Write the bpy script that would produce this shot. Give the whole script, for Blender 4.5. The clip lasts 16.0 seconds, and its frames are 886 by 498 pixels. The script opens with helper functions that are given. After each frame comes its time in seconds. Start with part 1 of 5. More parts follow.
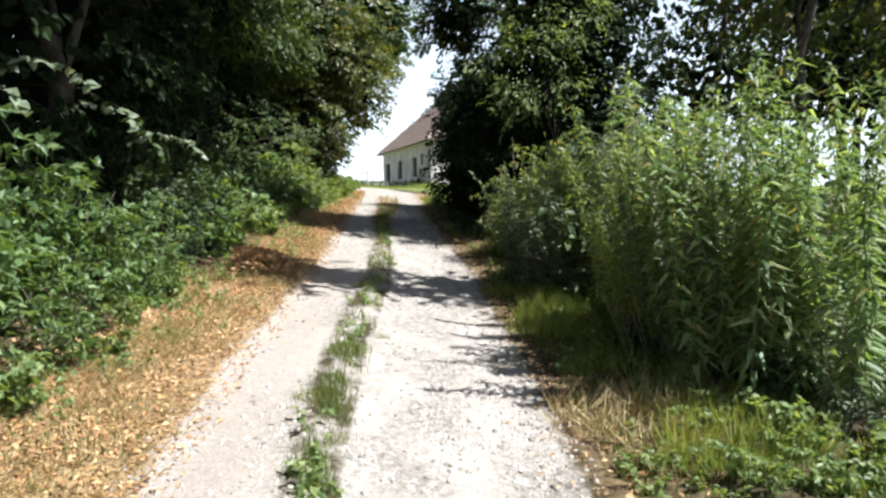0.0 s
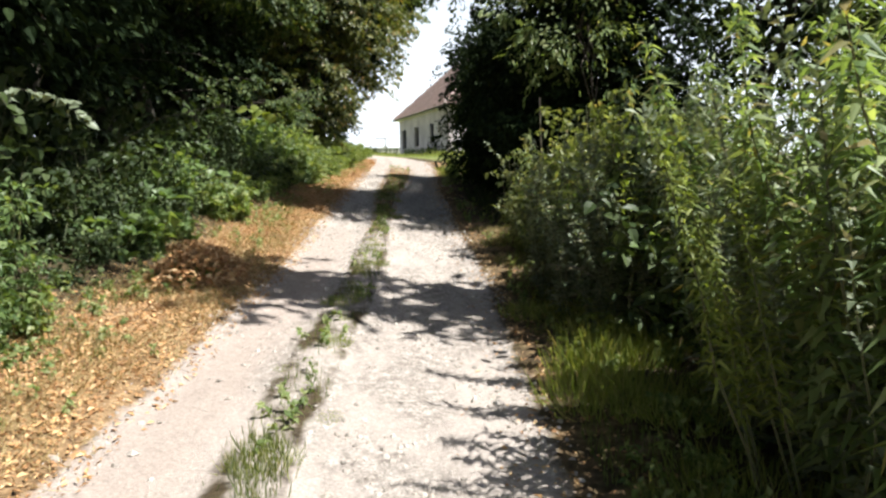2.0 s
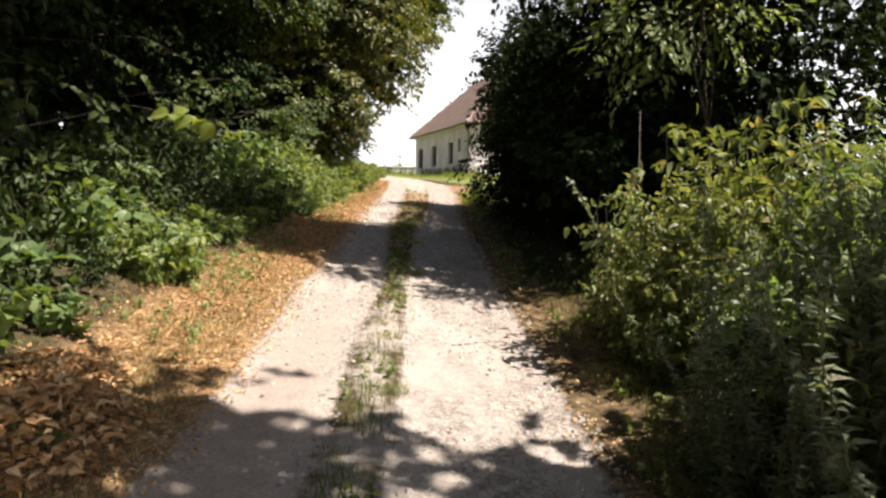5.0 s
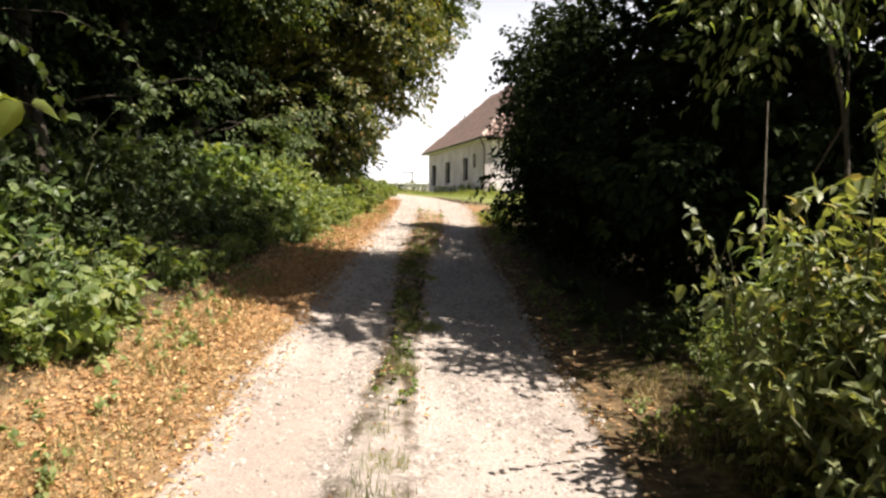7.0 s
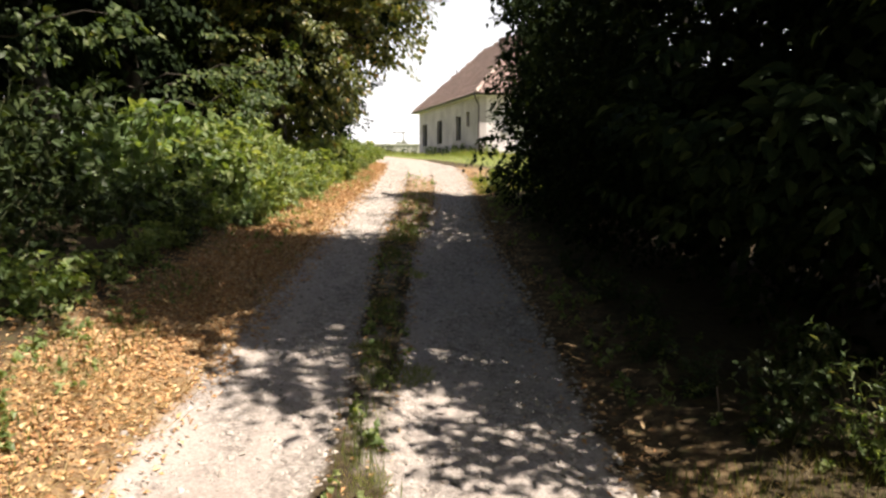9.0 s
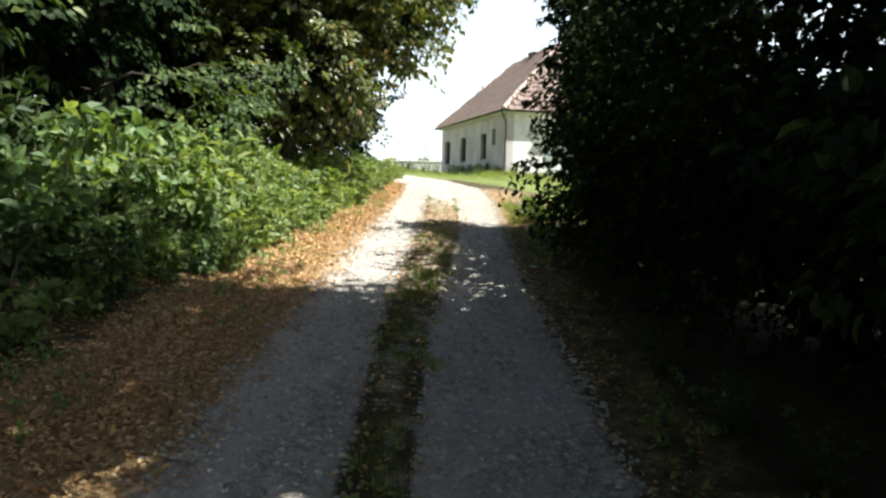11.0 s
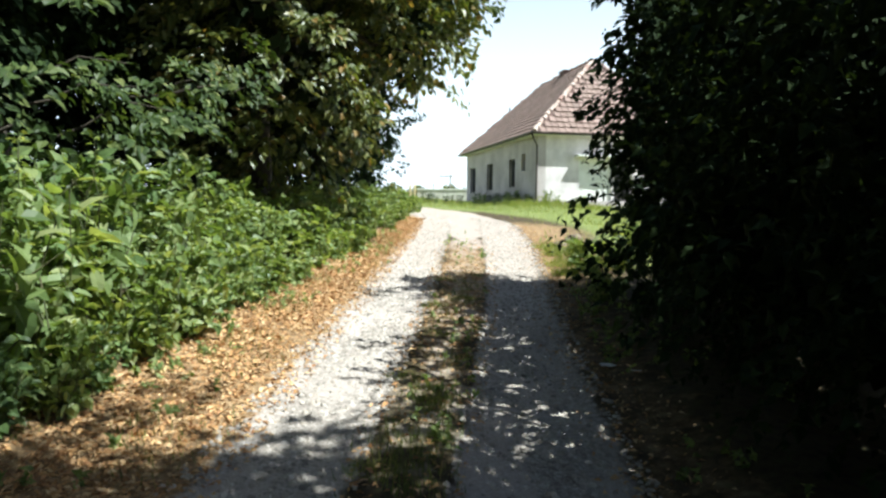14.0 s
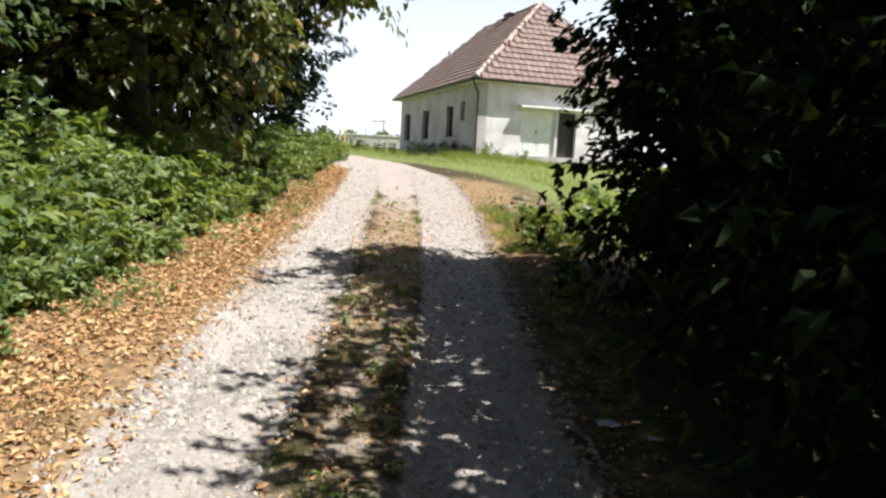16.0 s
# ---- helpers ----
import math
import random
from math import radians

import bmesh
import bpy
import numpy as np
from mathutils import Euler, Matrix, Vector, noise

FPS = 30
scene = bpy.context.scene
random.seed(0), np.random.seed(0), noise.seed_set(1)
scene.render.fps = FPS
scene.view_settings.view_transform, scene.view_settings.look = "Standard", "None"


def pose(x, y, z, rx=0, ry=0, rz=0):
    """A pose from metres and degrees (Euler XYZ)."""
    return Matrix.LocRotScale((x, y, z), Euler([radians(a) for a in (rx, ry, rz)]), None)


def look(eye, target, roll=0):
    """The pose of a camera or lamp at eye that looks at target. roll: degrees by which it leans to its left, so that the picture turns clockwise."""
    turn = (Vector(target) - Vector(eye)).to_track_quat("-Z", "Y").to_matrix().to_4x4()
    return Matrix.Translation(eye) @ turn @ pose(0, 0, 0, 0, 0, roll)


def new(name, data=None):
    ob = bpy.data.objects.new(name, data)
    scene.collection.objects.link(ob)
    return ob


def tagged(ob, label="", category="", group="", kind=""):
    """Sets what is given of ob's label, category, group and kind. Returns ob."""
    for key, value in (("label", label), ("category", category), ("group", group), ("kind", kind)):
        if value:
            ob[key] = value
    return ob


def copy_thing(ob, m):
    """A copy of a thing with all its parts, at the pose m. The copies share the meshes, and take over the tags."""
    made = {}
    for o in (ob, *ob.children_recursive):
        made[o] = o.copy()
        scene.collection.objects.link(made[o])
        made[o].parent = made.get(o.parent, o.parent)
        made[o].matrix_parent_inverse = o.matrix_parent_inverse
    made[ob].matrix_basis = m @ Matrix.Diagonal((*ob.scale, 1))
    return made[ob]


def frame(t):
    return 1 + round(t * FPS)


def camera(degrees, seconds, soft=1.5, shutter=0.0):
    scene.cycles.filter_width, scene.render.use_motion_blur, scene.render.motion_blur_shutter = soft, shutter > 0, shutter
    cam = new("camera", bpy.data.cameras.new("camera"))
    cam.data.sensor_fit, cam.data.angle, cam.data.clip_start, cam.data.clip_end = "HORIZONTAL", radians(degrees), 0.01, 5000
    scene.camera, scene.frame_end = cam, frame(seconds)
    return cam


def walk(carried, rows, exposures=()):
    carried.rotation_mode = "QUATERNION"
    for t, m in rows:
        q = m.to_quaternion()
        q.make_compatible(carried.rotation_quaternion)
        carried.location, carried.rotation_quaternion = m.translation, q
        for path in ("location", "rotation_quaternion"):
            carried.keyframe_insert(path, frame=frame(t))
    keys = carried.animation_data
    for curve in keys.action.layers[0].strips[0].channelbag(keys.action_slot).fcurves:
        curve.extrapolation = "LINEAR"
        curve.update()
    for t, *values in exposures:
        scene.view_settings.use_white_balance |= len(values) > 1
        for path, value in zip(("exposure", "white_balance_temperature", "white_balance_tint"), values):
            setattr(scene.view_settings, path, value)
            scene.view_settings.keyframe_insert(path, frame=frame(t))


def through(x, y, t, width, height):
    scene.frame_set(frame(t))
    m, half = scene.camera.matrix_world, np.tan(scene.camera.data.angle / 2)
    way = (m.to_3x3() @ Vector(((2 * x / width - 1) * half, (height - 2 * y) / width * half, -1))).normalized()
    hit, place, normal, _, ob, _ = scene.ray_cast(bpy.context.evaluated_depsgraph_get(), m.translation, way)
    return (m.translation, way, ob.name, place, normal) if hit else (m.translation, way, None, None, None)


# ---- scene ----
cam = camera(65.4, 16.0, soft=2.5)
PATH = [
    (0.0, 0.000, 0.000, 1.600, 86.41, 0.84, -7.11),
    (0.5, 0.125, 0.640, 1.628, 86.76, 2.50, -7.34),
    (1.0, 0.275, 1.265, 1.725, 84.59, 2.63, -6.87),
    (1.5, 0.356, 1.893, 1.796, 84.29, 1.99, -6.45),
    (2.0, 0.500, 2.504, 1.787, 83.65, 0.80, -5.36),
    (2.5, 0.592, 3.090, 1.824, 84.20, 0.69, -5.04),
    (3.0, 0.628, 3.707, 1.901, 86.05, -1.07, -5.21),
    (5.5, 0.464, 6.725, 2.076, 85.03, -0.34, -3.78),
    (6.0, 0.521, 7.306, 2.075, 86.70, 1.94, -2.28),
    (6.5, 0.535, 7.871, 2.106, 87.19, -0.86, -1.19),
    (7.0, 0.549, 8.472, 2.164, 86.51, -0.67, -3.23),
    (7.5, 0.607, 9.106, 2.189, 83.71, 0.58, -2.71),
    (8.0, 0.630, 9.723, 2.208, 83.07, -0.96, -4.97),
    (8.5, 0.686, 10.278, 2.236, 83.50, 0.85, -6.07),
    (9.0, 0.713, 10.855, 2.318, 83.18, 0.01, -3.85),
    (9.5, 0.678, 11.448, 2.370, 84.47, -1.50, -4.63),
    (12.0, 0.929, 14.417, 2.533, 84.46, -1.29, -0.79),
    (12.5, 0.995, 14.991, 2.548, 84.16, -0.57, -3.17),
    (13.0, 0.998, 15.540, 2.641, 83.47, 0.24, -1.14),
    (13.5, 0.930, 16.090, 2.695, 85.28, -1.07, -1.22),
    (14.0, 0.964, 16.633, 2.709, 86.65, -0.52, 0.10),
    (14.5, 0.963, 17.170, 2.728, 87.12, -1.93, -1.12),
    (15.0, 0.965, 17.721, 2.775, 86.23, -0.52, -2.42),
    (15.5, 1.013, 18.293, 2.797, 83.17, -0.05, -1.71),
    (16.0, 1.030, 18.877, 2.805, 82.51, -3.09, -5.44),
]
EXPOSURE = [(0.0, 1.2, 5750, 5), (3.0, 1.15, 6450, 11), (5.5, 1.15, 6850, 15), (9.5, 1.15, 6900, 14), (12.0, 1.5, 5600, -5), (13.0, 1.42, 5600, -5), (13.5, 1.3, 5650, -3), (14.5, 1.12, 5850, 2), (16.0, 0.93, 6050, 8)]
walk(cam, [(t, pose(x, y, z, rx, ry, rz)) for t, x, y, z, rx, ry, rz in PATH], EXPOSURE)

# ---- light ----
SUN_AZ, SUN_EL = radians(-22.0), radians(57.0)
to_sun = Vector((math.cos(SUN_AZ) * math.cos(SUN_EL), math.sin(SUN_AZ) * math.cos(SUN_EL), math.sin(SUN_EL)))
world = bpy.data.worlds.new("world")
scene.world = world
world.use_nodes = True
wn = world.node_tree.nodes
sky = wn.new("ShaderNodeTexSky")
sky.sky_type, sky.sun_disc = "NISHITA", False
sky.sun_elevation, sky.sun_rotation = SUN_EL, math.pi / 2 - SUN_AZ
sky.dust_density = 1.5
# summer haze whitens the sky towards the horizon, all the way round
wtc, wsep, wmap, wmix = wn.new("ShaderNodeTexCoord"), wn.new("ShaderNodeSeparateXYZ"), wn.new("ShaderNodeMapRange"), wn.new("ShaderNodeMix")
wmix.data_type = "RGBA"
wmap.interpolation_type = "SMOOTHSTEP"
wmap.inputs["From Min"].default_value, wmap.inputs["From Max"].default_value = -0.02, 0.6
wmap.inputs["To Min"].default_value, wmap.inputs["To Max"].default_value = 0.95, 0.0
wmix.inputs[7].default_value = (14.0, 14.4, 14.8, 1)
for a, b in ((wtc.outputs["Generated"], wsep.inputs[0]), (wsep.outputs[2], wmap.inputs["Value"]), (wmap.outputs[0], wmix.inputs[0]), (sky.outputs[0], wmix.inputs[6]), (wmix.outputs[2], wn["Background"].inputs[0])):
    world.node_tree.links.new(a, b)
wn["Background"].inputs[1].default_value = 0.05
sun = new("sun", bpy.data.lights.new("sun", "SUN"))
sun.data.energy, sun.data.angle, sun.data.color = 5.0, radians(0.53), (1.0, 0.95, 0.86)
sun.matrix_world = look(to_sun * 40, (0, 0, 0))


# ---- materials ----
def material(name):
    m = bpy.data.materials.new(name)
    m.use_nodes = True
    return m, m.node_tree.nodes, m.node_tree.links, m.node_tree.nodes["Principled BSDF"]


def ramp(nodes, stops):
    r = nodes.new("ShaderNodeValToRGB")
    while len(r.color_ramp.elements) < len(stops):
        r.color_ramp.elements.new(0.5)
    for e, (p, c) in zip(r.color_ramp.elements, stops):
        e.position, e.color = p, (*c, 1)
    return r


def noise_node(nodes, links, scale, detail=4, rough=0.55, coords="Object"):
    tc, n = nodes.new("ShaderNodeTexCoord"), nodes.new("ShaderNodeTexNoise")
    n.inputs["Scale"].default_value, n.inputs["Detail"].default_value, n.inputs["Roughness"].default_value = scale, detail, rough
    links.new(tc.outputs[coords], n.inputs["Vector"])
    return n


def mix_rgb(nodes, links, fac, a, b, mode="MIX"):
    m = nodes.new("ShaderNodeMix")
    m.data_type, m.blend_type = "RGBA", mode
    for sock, v in ((m.inputs[0], fac), (m.inputs[6], a), (m.inputs[7], b)):
        if hasattr(v, "is_linked"):
            links.new(v, sock)
        elif isinstance(v, (int, float)):
            sock.default_value = v
        else:
            sock.default_value = (*v, 1)
    return m.outputs[2]


def add_bump(nodes, links, bsdf, height, strength, distance):
    b = nodes.new("ShaderNodeBump")
    b.inputs["Strength"].default_value, b.inputs["Distance"].default_value = strength, distance
    links.new(height, b.inputs["Height"])
    links.new(b.outputs[0], bsdf.inputs["Normal"])


def leaf_material(name, dark, mid, light, through=0.35, rough=0.5, odd=None, gloss=0.4):
    """Leaves: each its own tint, some light passing through the blade."""
    m, nodes, links, bsdf = material(name)
    geo = nodes.new("ShaderNodeNewGeometry")
    stops = [(0.0, dark), (0.55, mid), (1.0, light)]
    if odd:
        stops = [(0.0, dark), (0.5, mid), (0.93, light), (0.97, odd)]
    r = ramp(nodes, stops)
    links.new(geo.outputs["Random Per Island"], r.inputs[0])
    blotch = noise_node(nodes, links, 1.3, 3)
    shade = mix_rgb(nodes, links, 0.5, (1, 1, 1), blotch.outputs[0], "MULTIPLY")
    col = mix_rgb(nodes, links, 0.55, r.outputs[0], shade, "MULTIPLY")
    links.new(col, bsdf.inputs["Base Color"])
    bsdf.inputs["Roughness"].default_value = rough
    bsdf.inputs["Specular IOR Level"].default_value = gloss
    tr, mx = nodes.new("ShaderNodeBsdfTranslucent"), nodes.new("ShaderNodeMixShader")
    warm = mix_rgb(nodes, links, 1.0, col, (1.3, 1.25, 0.45), "MULTIPLY")
    links.new(warm, tr.inputs["Color"])
    mx.inputs[0].default_value = through
    links.new(bsdf.outputs[0], mx.inputs[1])
    links.new(tr.outputs[0], mx.inputs[2])
    links.new(mx.outputs[0], nodes["Material Output"].inputs[0])
    return m


def plain_material(name, a, b, scale=6.0, rough=0.8, bump=0.0, metal=0.0, fine=60.0):
    """Two tints mixed by broad and fine noise, with relief."""
    m, nodes, links, bsdf = material(name)
    n1, n2 = noise_node(nodes, links, scale, 5), noise_node(nodes, links, fine, 3)
    r = ramp(nodes, [(0.35, a), (0.68, b)])
    links.new(n1.outputs[0], r.inputs[0])
    col = mix_rgb(nodes, links, 0.35, r.outputs[0], n2.outputs[0], "OVERLAY")
    links.new(col, bsdf.inputs["Base Color"])
    bsdf.inputs["Roughness"].default_value, bsdf.inputs["Metallic"].default_value = rough, metal
    if bump:
        add_bump(nodes, links, bsdf, n2.outputs[0], 0.6, bump)
    return m


def piece_material(name, tints, rough=0.85, fine=80.0, bump=0.004):
    """Loose pieces (stones, tiles, dry leaves): a tint for each island or object."""
    m, nodes, links, bsdf = material(name)
    geo, info = nodes.new("ShaderNodeNewGeometry"), nodes.new("ShaderNodeObjectInfo")
    add = nodes.new("ShaderNodeMath")
    add.operation = "ADD"
    links.new(geo.outputs["Random Per Island"], add.inputs[0])
    links.new(info.outputs["Random"], add.inputs[1])
    fr = nodes.new("ShaderNodeMath")
    fr.operation = "FRACT"
    links.new(add.outputs[0], fr.inputs[0])
    r = ramp(nodes, [(i / max(1, len(tints) - 1), t) for i, t in enumerate(tints)])
    links.new(fr.outputs[0], r.inputs[0])
    n = noise_node(nodes, links, fine, 3)
    links.new(mix_rgb(nodes, links, 0.4, r.outputs[0], n.outputs[0], "OVERLAY"), bsdf.inputs["Base Color"])
    bsdf.inputs["Roughness"].default_value = rough
    add_bump(nodes, links, bsdf, n.outputs[0], 0.5, bump)
    return m


def ground_material():
    """Earth, with gravel in the wheel tracks, dry litter on the verge and grassy soil, by the weights in the mesh."""
    m, nodes, links, bsdf = material("ground")

    def weight(name, lo, hi):
        a, n, s, mr = nodes.new("ShaderNodeAttribute"), noise_node(nodes, links, 5.0, 6, 0.65), nodes.new("ShaderNodeMath"), nodes.new("ShaderNodeMapRange")
        a.attribute_name = name
        s.operation = "MULTIPLY_ADD"
        links.new(n.outputs[0], s.inputs[0])
        s.inputs[1].default_value = 0.9
        links.new(a.outputs["Fac"], s.inputs[2])
        links.new(s.outputs[0], mr.inputs["Value"])
        mr.inputs["From Min"].default_value, mr.inputs["From Max"].default_value = lo, hi
        return mr.outputs[0]

    fine, mid, broad = noise_node(nodes, links, 55, 6, 0.7), noise_node(nodes, links, 14, 5), noise_node(nodes, links, 1.1, 4)
    vor = nodes.new("ShaderNodeTexVoronoi")
    vor.inputs["Scale"].default_value = 62
    links.new(nodes.new("ShaderNodeTexCoord").outputs["Object"], vor.inputs["Vector"])
    soil = ramp(nodes, [(0.3, (0.035, 0.026, 0.016)), (0.55, (0.075, 0.055, 0.03)), (0.75, (0.06, 0.07, 0.025))])
    links.new(mid.outputs[0], soil.inputs[0])
    gravel = ramp(nodes, [(0.3, (0.21, 0.178, 0.158)), (0.5, (0.325, 0.285, 0.255)), (0.72, (0.445, 0.40, 0.37))])
    links.new(mid.outputs[0], gravel.inputs[0])
    grey = nodes.new("ShaderNodeRGBToBW")
    links.new(vor.outputs["Color"], grey.inputs[0])
    stones = mix_rgb(nodes, links, 0.4, gravel.outputs[0], grey.outputs[0], "OVERLAY")
    streak, lengthways, patch = nodes.new("ShaderNodeTexNoise"), nodes.new("ShaderNodeMapping"), nodes.new("ShaderNodeMapRange")
    lengthways.inputs["Scale"].default_value = (2.6, 1.1, 1)
    links.new(nodes.new("ShaderNodeTexCoord").outputs["Object"], lengthways.inputs[0])
    links.new(lengthways.outputs[0], streak.inputs["Vector"])
    streak.inputs["Scale"].default_value, streak.inputs["Detail"].default_value = 1.0, 5
    links.new(streak.outputs[0], patch.inputs["Value"])
    patch.inputs["From Min"].default_value, patch.inputs["From Max"].default_value = 0.42, 0.6
    dusty = mix_rgb(nodes, links, patch.outputs[0], stones, (0.42, 0.365, 0.33))
    worn = mix_rgb(nodes, links, mid.outputs[0], (0.305, 0.248, 0.215), (0.425, 0.36, 0.32))
    dusty = mix_rgb(nodes, links, weight("dust", 0.8, 1.3), dusty, worn)
    litter = ramp(nodes, [(0.3, (0.13, 0.08, 0.043)), (0.5, (0.27, 0.175, 0.092)), (0.7, (0.41, 0.29, 0.165))])
    links.new(mid.outputs[0], litter.inputs[0])
    turf = ramp(nodes, [(0.3, (0.13, 0.12, 0.062)), (0.5, (0.24, 0.205, 0.125)), (0.72, (0.36, 0.305, 0.215))])
    links.new(mid.outputs[0], turf.inputs[0])
    col = mix_rgb(nodes, links, weight("turf", 0.7, 1.05), soil.outputs[0], turf.outputs[0])
    field = ramp(nodes, [(0.3, (0.09, 0.11, 0.035)), (0.52, (0.16, 0.19, 0.055)), (0.75, (0.27, 0.26, 0.11))])
    links.new(mid.outputs[0], field.inputs[0])
    col = mix_rgb(nodes, links, weight("meadow", 0.7, 1.05), col, field.outputs[0])
    col = mix_rgb(nodes, links, weight("litter", 0.7, 1.05), col, litter.outputs[0])
    col = mix_rgb(nodes, links, weight("track", 0.75, 1.0), col, dusty)
    links.new(mix_rgb(nodes, links, 0.7, col, fine.outputs[0], "OVERLAY"), bsdf.inputs["Base Color"])
    bsdf.inputs["Roughness"].default_value = 0.95
    bsdf.inputs["Specular IOR Level"].default_value = 0.2
    add_bump(nodes, links, bsdf, fine.outputs[0], 0.8, 0.02)
    return m


GROUND = ground_material()
LEAF_TREE = leaf_material("tree_leaf", (0.055, 0.075, 0.022), (0.115, 0.14, 0.038), (0.22, 0.22, 0.065), 0.4, 0.38, odd=(0.30, 0.20, 0.07))
# thicket, deep wood and low crowns: their shade is put into this leaf colour
LEAF_TREE_SHADED = leaf_material("shaded_tree_leaf", (0.010, 0.019, 0.008), (0.020, 0.034, 0.013), (0.046, 0.068, 0.025), 0.2, 0.65, gloss=0.05)
LEAF_WOOD = leaf_material("wood_leaf", (0.030, 0.050, 0.016), (0.062, 0.098, 0.030), (0.14, 0.175, 0.058), 0.36, 0.5, odd=(0.24, 0.26, 0.10), gloss=0.22)
# near-black inner leaves: the shade inside the crowns is in their colour
LEAF_INNER_SHADED = leaf_material("shaded_inner_leaf", (0.010, 0.016, 0.007), (0.016, 0.026, 0.010), (0.026, 0.038, 0.014), 0.06, 0.8, gloss=0.05)
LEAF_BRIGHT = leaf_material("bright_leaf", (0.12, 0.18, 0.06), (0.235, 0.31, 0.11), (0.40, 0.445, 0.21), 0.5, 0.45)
LEAF_SHRUB = leaf_material("shrub_leaf", (0.075, 0.125, 0.046), (0.15, 0.23, 0.08), (0.28, 0.36, 0.15), 0.45, 0.44)
LEAF_WEED = leaf_material("weed_leaf", (0.115, 0.185, 0.068), (0.225, 0.315, 0.125), (0.40, 0.47, 0.24), 0.5, 0.42, odd=(0.34, 0.29, 0.13))
LEAF_SILVER = leaf_material("grey_green_leaf", (0.11, 0.14, 0.085), (0.18, 0.22, 0.135), (0.30, 0.34, 0.23), 0.3, 0.45, odd=(0.36, 0.33, 0.22))
LEAF_LIME = leaf_material("lime_leaf", (0.13, 0.18, 0.035), (0.22, 0.28, 0.065), (0.35, 0.39, 0.13), 0.5)
# shrub leaf darkened so that its colour stands in for shade
LEAF_SHRUB_SHADED = leaf_material("shaded_shrub_leaf", (0.025, 0.042, 0.015), (0.045, 0.070, 0.024), (0.09, 0.12, 0.045), 0.25, 0.5, gloss=0.25)
LEAF_OLIVE = leaf_material("olive_leaf", (0.10, 0.135, 0.05), (0.195, 0.235, 0.095), (0.34, 0.37, 0.19), 0.42, 0.42, odd=(0.36, 0.30, 0.15))
GRASS = leaf_material("grass_blade", (0.08, 0.12, 0.025), (0.14, 0.18, 0.045), (0.25, 0.26, 0.085), 0.35, odd=(0.40, 0.33, 0.15))
MEADOW = leaf_material("meadow_blade", (0.18, 0.24, 0.055), (0.28, 0.34, 0.085), (0.40, 0.41, 0.15), 0.5, odd=(0.46, 0.38, 0.20))
STRAW = leaf_material("straw", (0.27, 0.19, 0.085), (0.44, 0.33, 0.16), (0.58, 0.47, 0.26), 0.2, 0.7)
STEM = plain_material("green_stem", (0.05, 0.07, 0.025), (0.10, 0.09, 0.04), 8, 0.7)
BARK = plain_material("bark", (0.03, 0.024, 0.017), (0.085, 0.07, 0.05), 9, 0.9, 0.02, fine=40)
DEADWOOD = plain_material("dead_wood", (0.20, 0.17, 0.13), (0.34, 0.30, 0.24), 9, 0.85, 0.004)
LITTER = piece_material("dry_leaf", [(0.27, 0.135, 0.058), (0.45, 0.25, 0.105), (0.55, 0.335, 0.145), (0.66, 0.48, 0.27), (0.34, 0.18, 0.08), (0.50, 0.29, 0.125)], 0.85)
STONE = piece_material("stone", [(0.24, 0.212, 0.185), (0.345, 0.305, 0.27), (0.46, 0.42, 0.38), (0.39, 0.335, 0.285), (0.18, 0.16, 0.142)], 0.85)


# ---- building blocks ----
def np_mesh(name, verts, quads=None, tris=None, smooth=False):
    """A mesh from arrays of places and of corner numbers."""
    me = bpy.data.meshes.new(name)
    faces = [f for f in (quads, tris) if f is not None and len(f)]
    loops = np.concatenate([f.ravel() for f in faces]).astype(np.int32)
    sizes = np.concatenate([np.full(len(f), f.shape[1], np.int32) for f in faces])
    me.vertices.add(len(verts))
    me.vertices.foreach_set("co", np.ascontiguousarray(verts, np.float32).ravel())
    me.loops.add(len(loops))
    me.loops.foreach_set("vertex_index", loops)
    me.polygons.add(len(sizes))
    me.polygons.foreach_set("loop_start", np.concatenate([[0], np.cumsum(sizes)[:-1]]).astype(np.int32))
    me.polygons.foreach_set("use_smooth", np.full(len(sizes), smooth))
    me.update(calc_edges=True)
    me.validate()
    return me


def part(name, data, mat, parent=None, label=""):
    """One mesh object, under a thing or a part; data is a mesh or a bmesh."""
    if isinstance(data, bmesh.types.BMesh):
        me = bpy.data.meshes.new(name)
        data.to_mesh(me)
        data.free()
        data = me
    if mat and not data.materials:
        data.materials.append(mat)
    ob = new(name, data)
    if parent:
        ob.parent = parent
    return tagged(ob, label) if label else ob


def unit(v):
    return v / np.maximum(np.linalg.norm(v, axis=-1, keepdims=True), 1e-9)


def leaf_arrays(at, way, up, length, width, droop=0.25, fold=0.2):
    """Leaf blades of four triangles: base, sides, midrib and tip. at, way, up: (n, 3); length, width: (n,)."""
    way = unit(way)
    side = unit(np.cross(way, up))
    nor = np.cross(side, way)
    L, W = length[:, None], width[:, None]
    b = at
    m = at + way * L * 0.45
    l = at + way * L * 0.4 - side * W * 0.5 + nor * W * fold
    r = at + way * L * 0.4 + side * W * 0.5 + nor * W * fold
    t = at + way * L - nor * L * droop
    verts = np.stack([b, l, m, r, t], 1).reshape(-1, 3)
    k = (np.arange(len(at)) * 5)[:, None, None]
    tris = (np.array([[0, 2, 1], [0, 3, 2], [1, 2, 4], [2, 3, 4]])[None] + k).reshape(-1, 3)
    return verts, tris


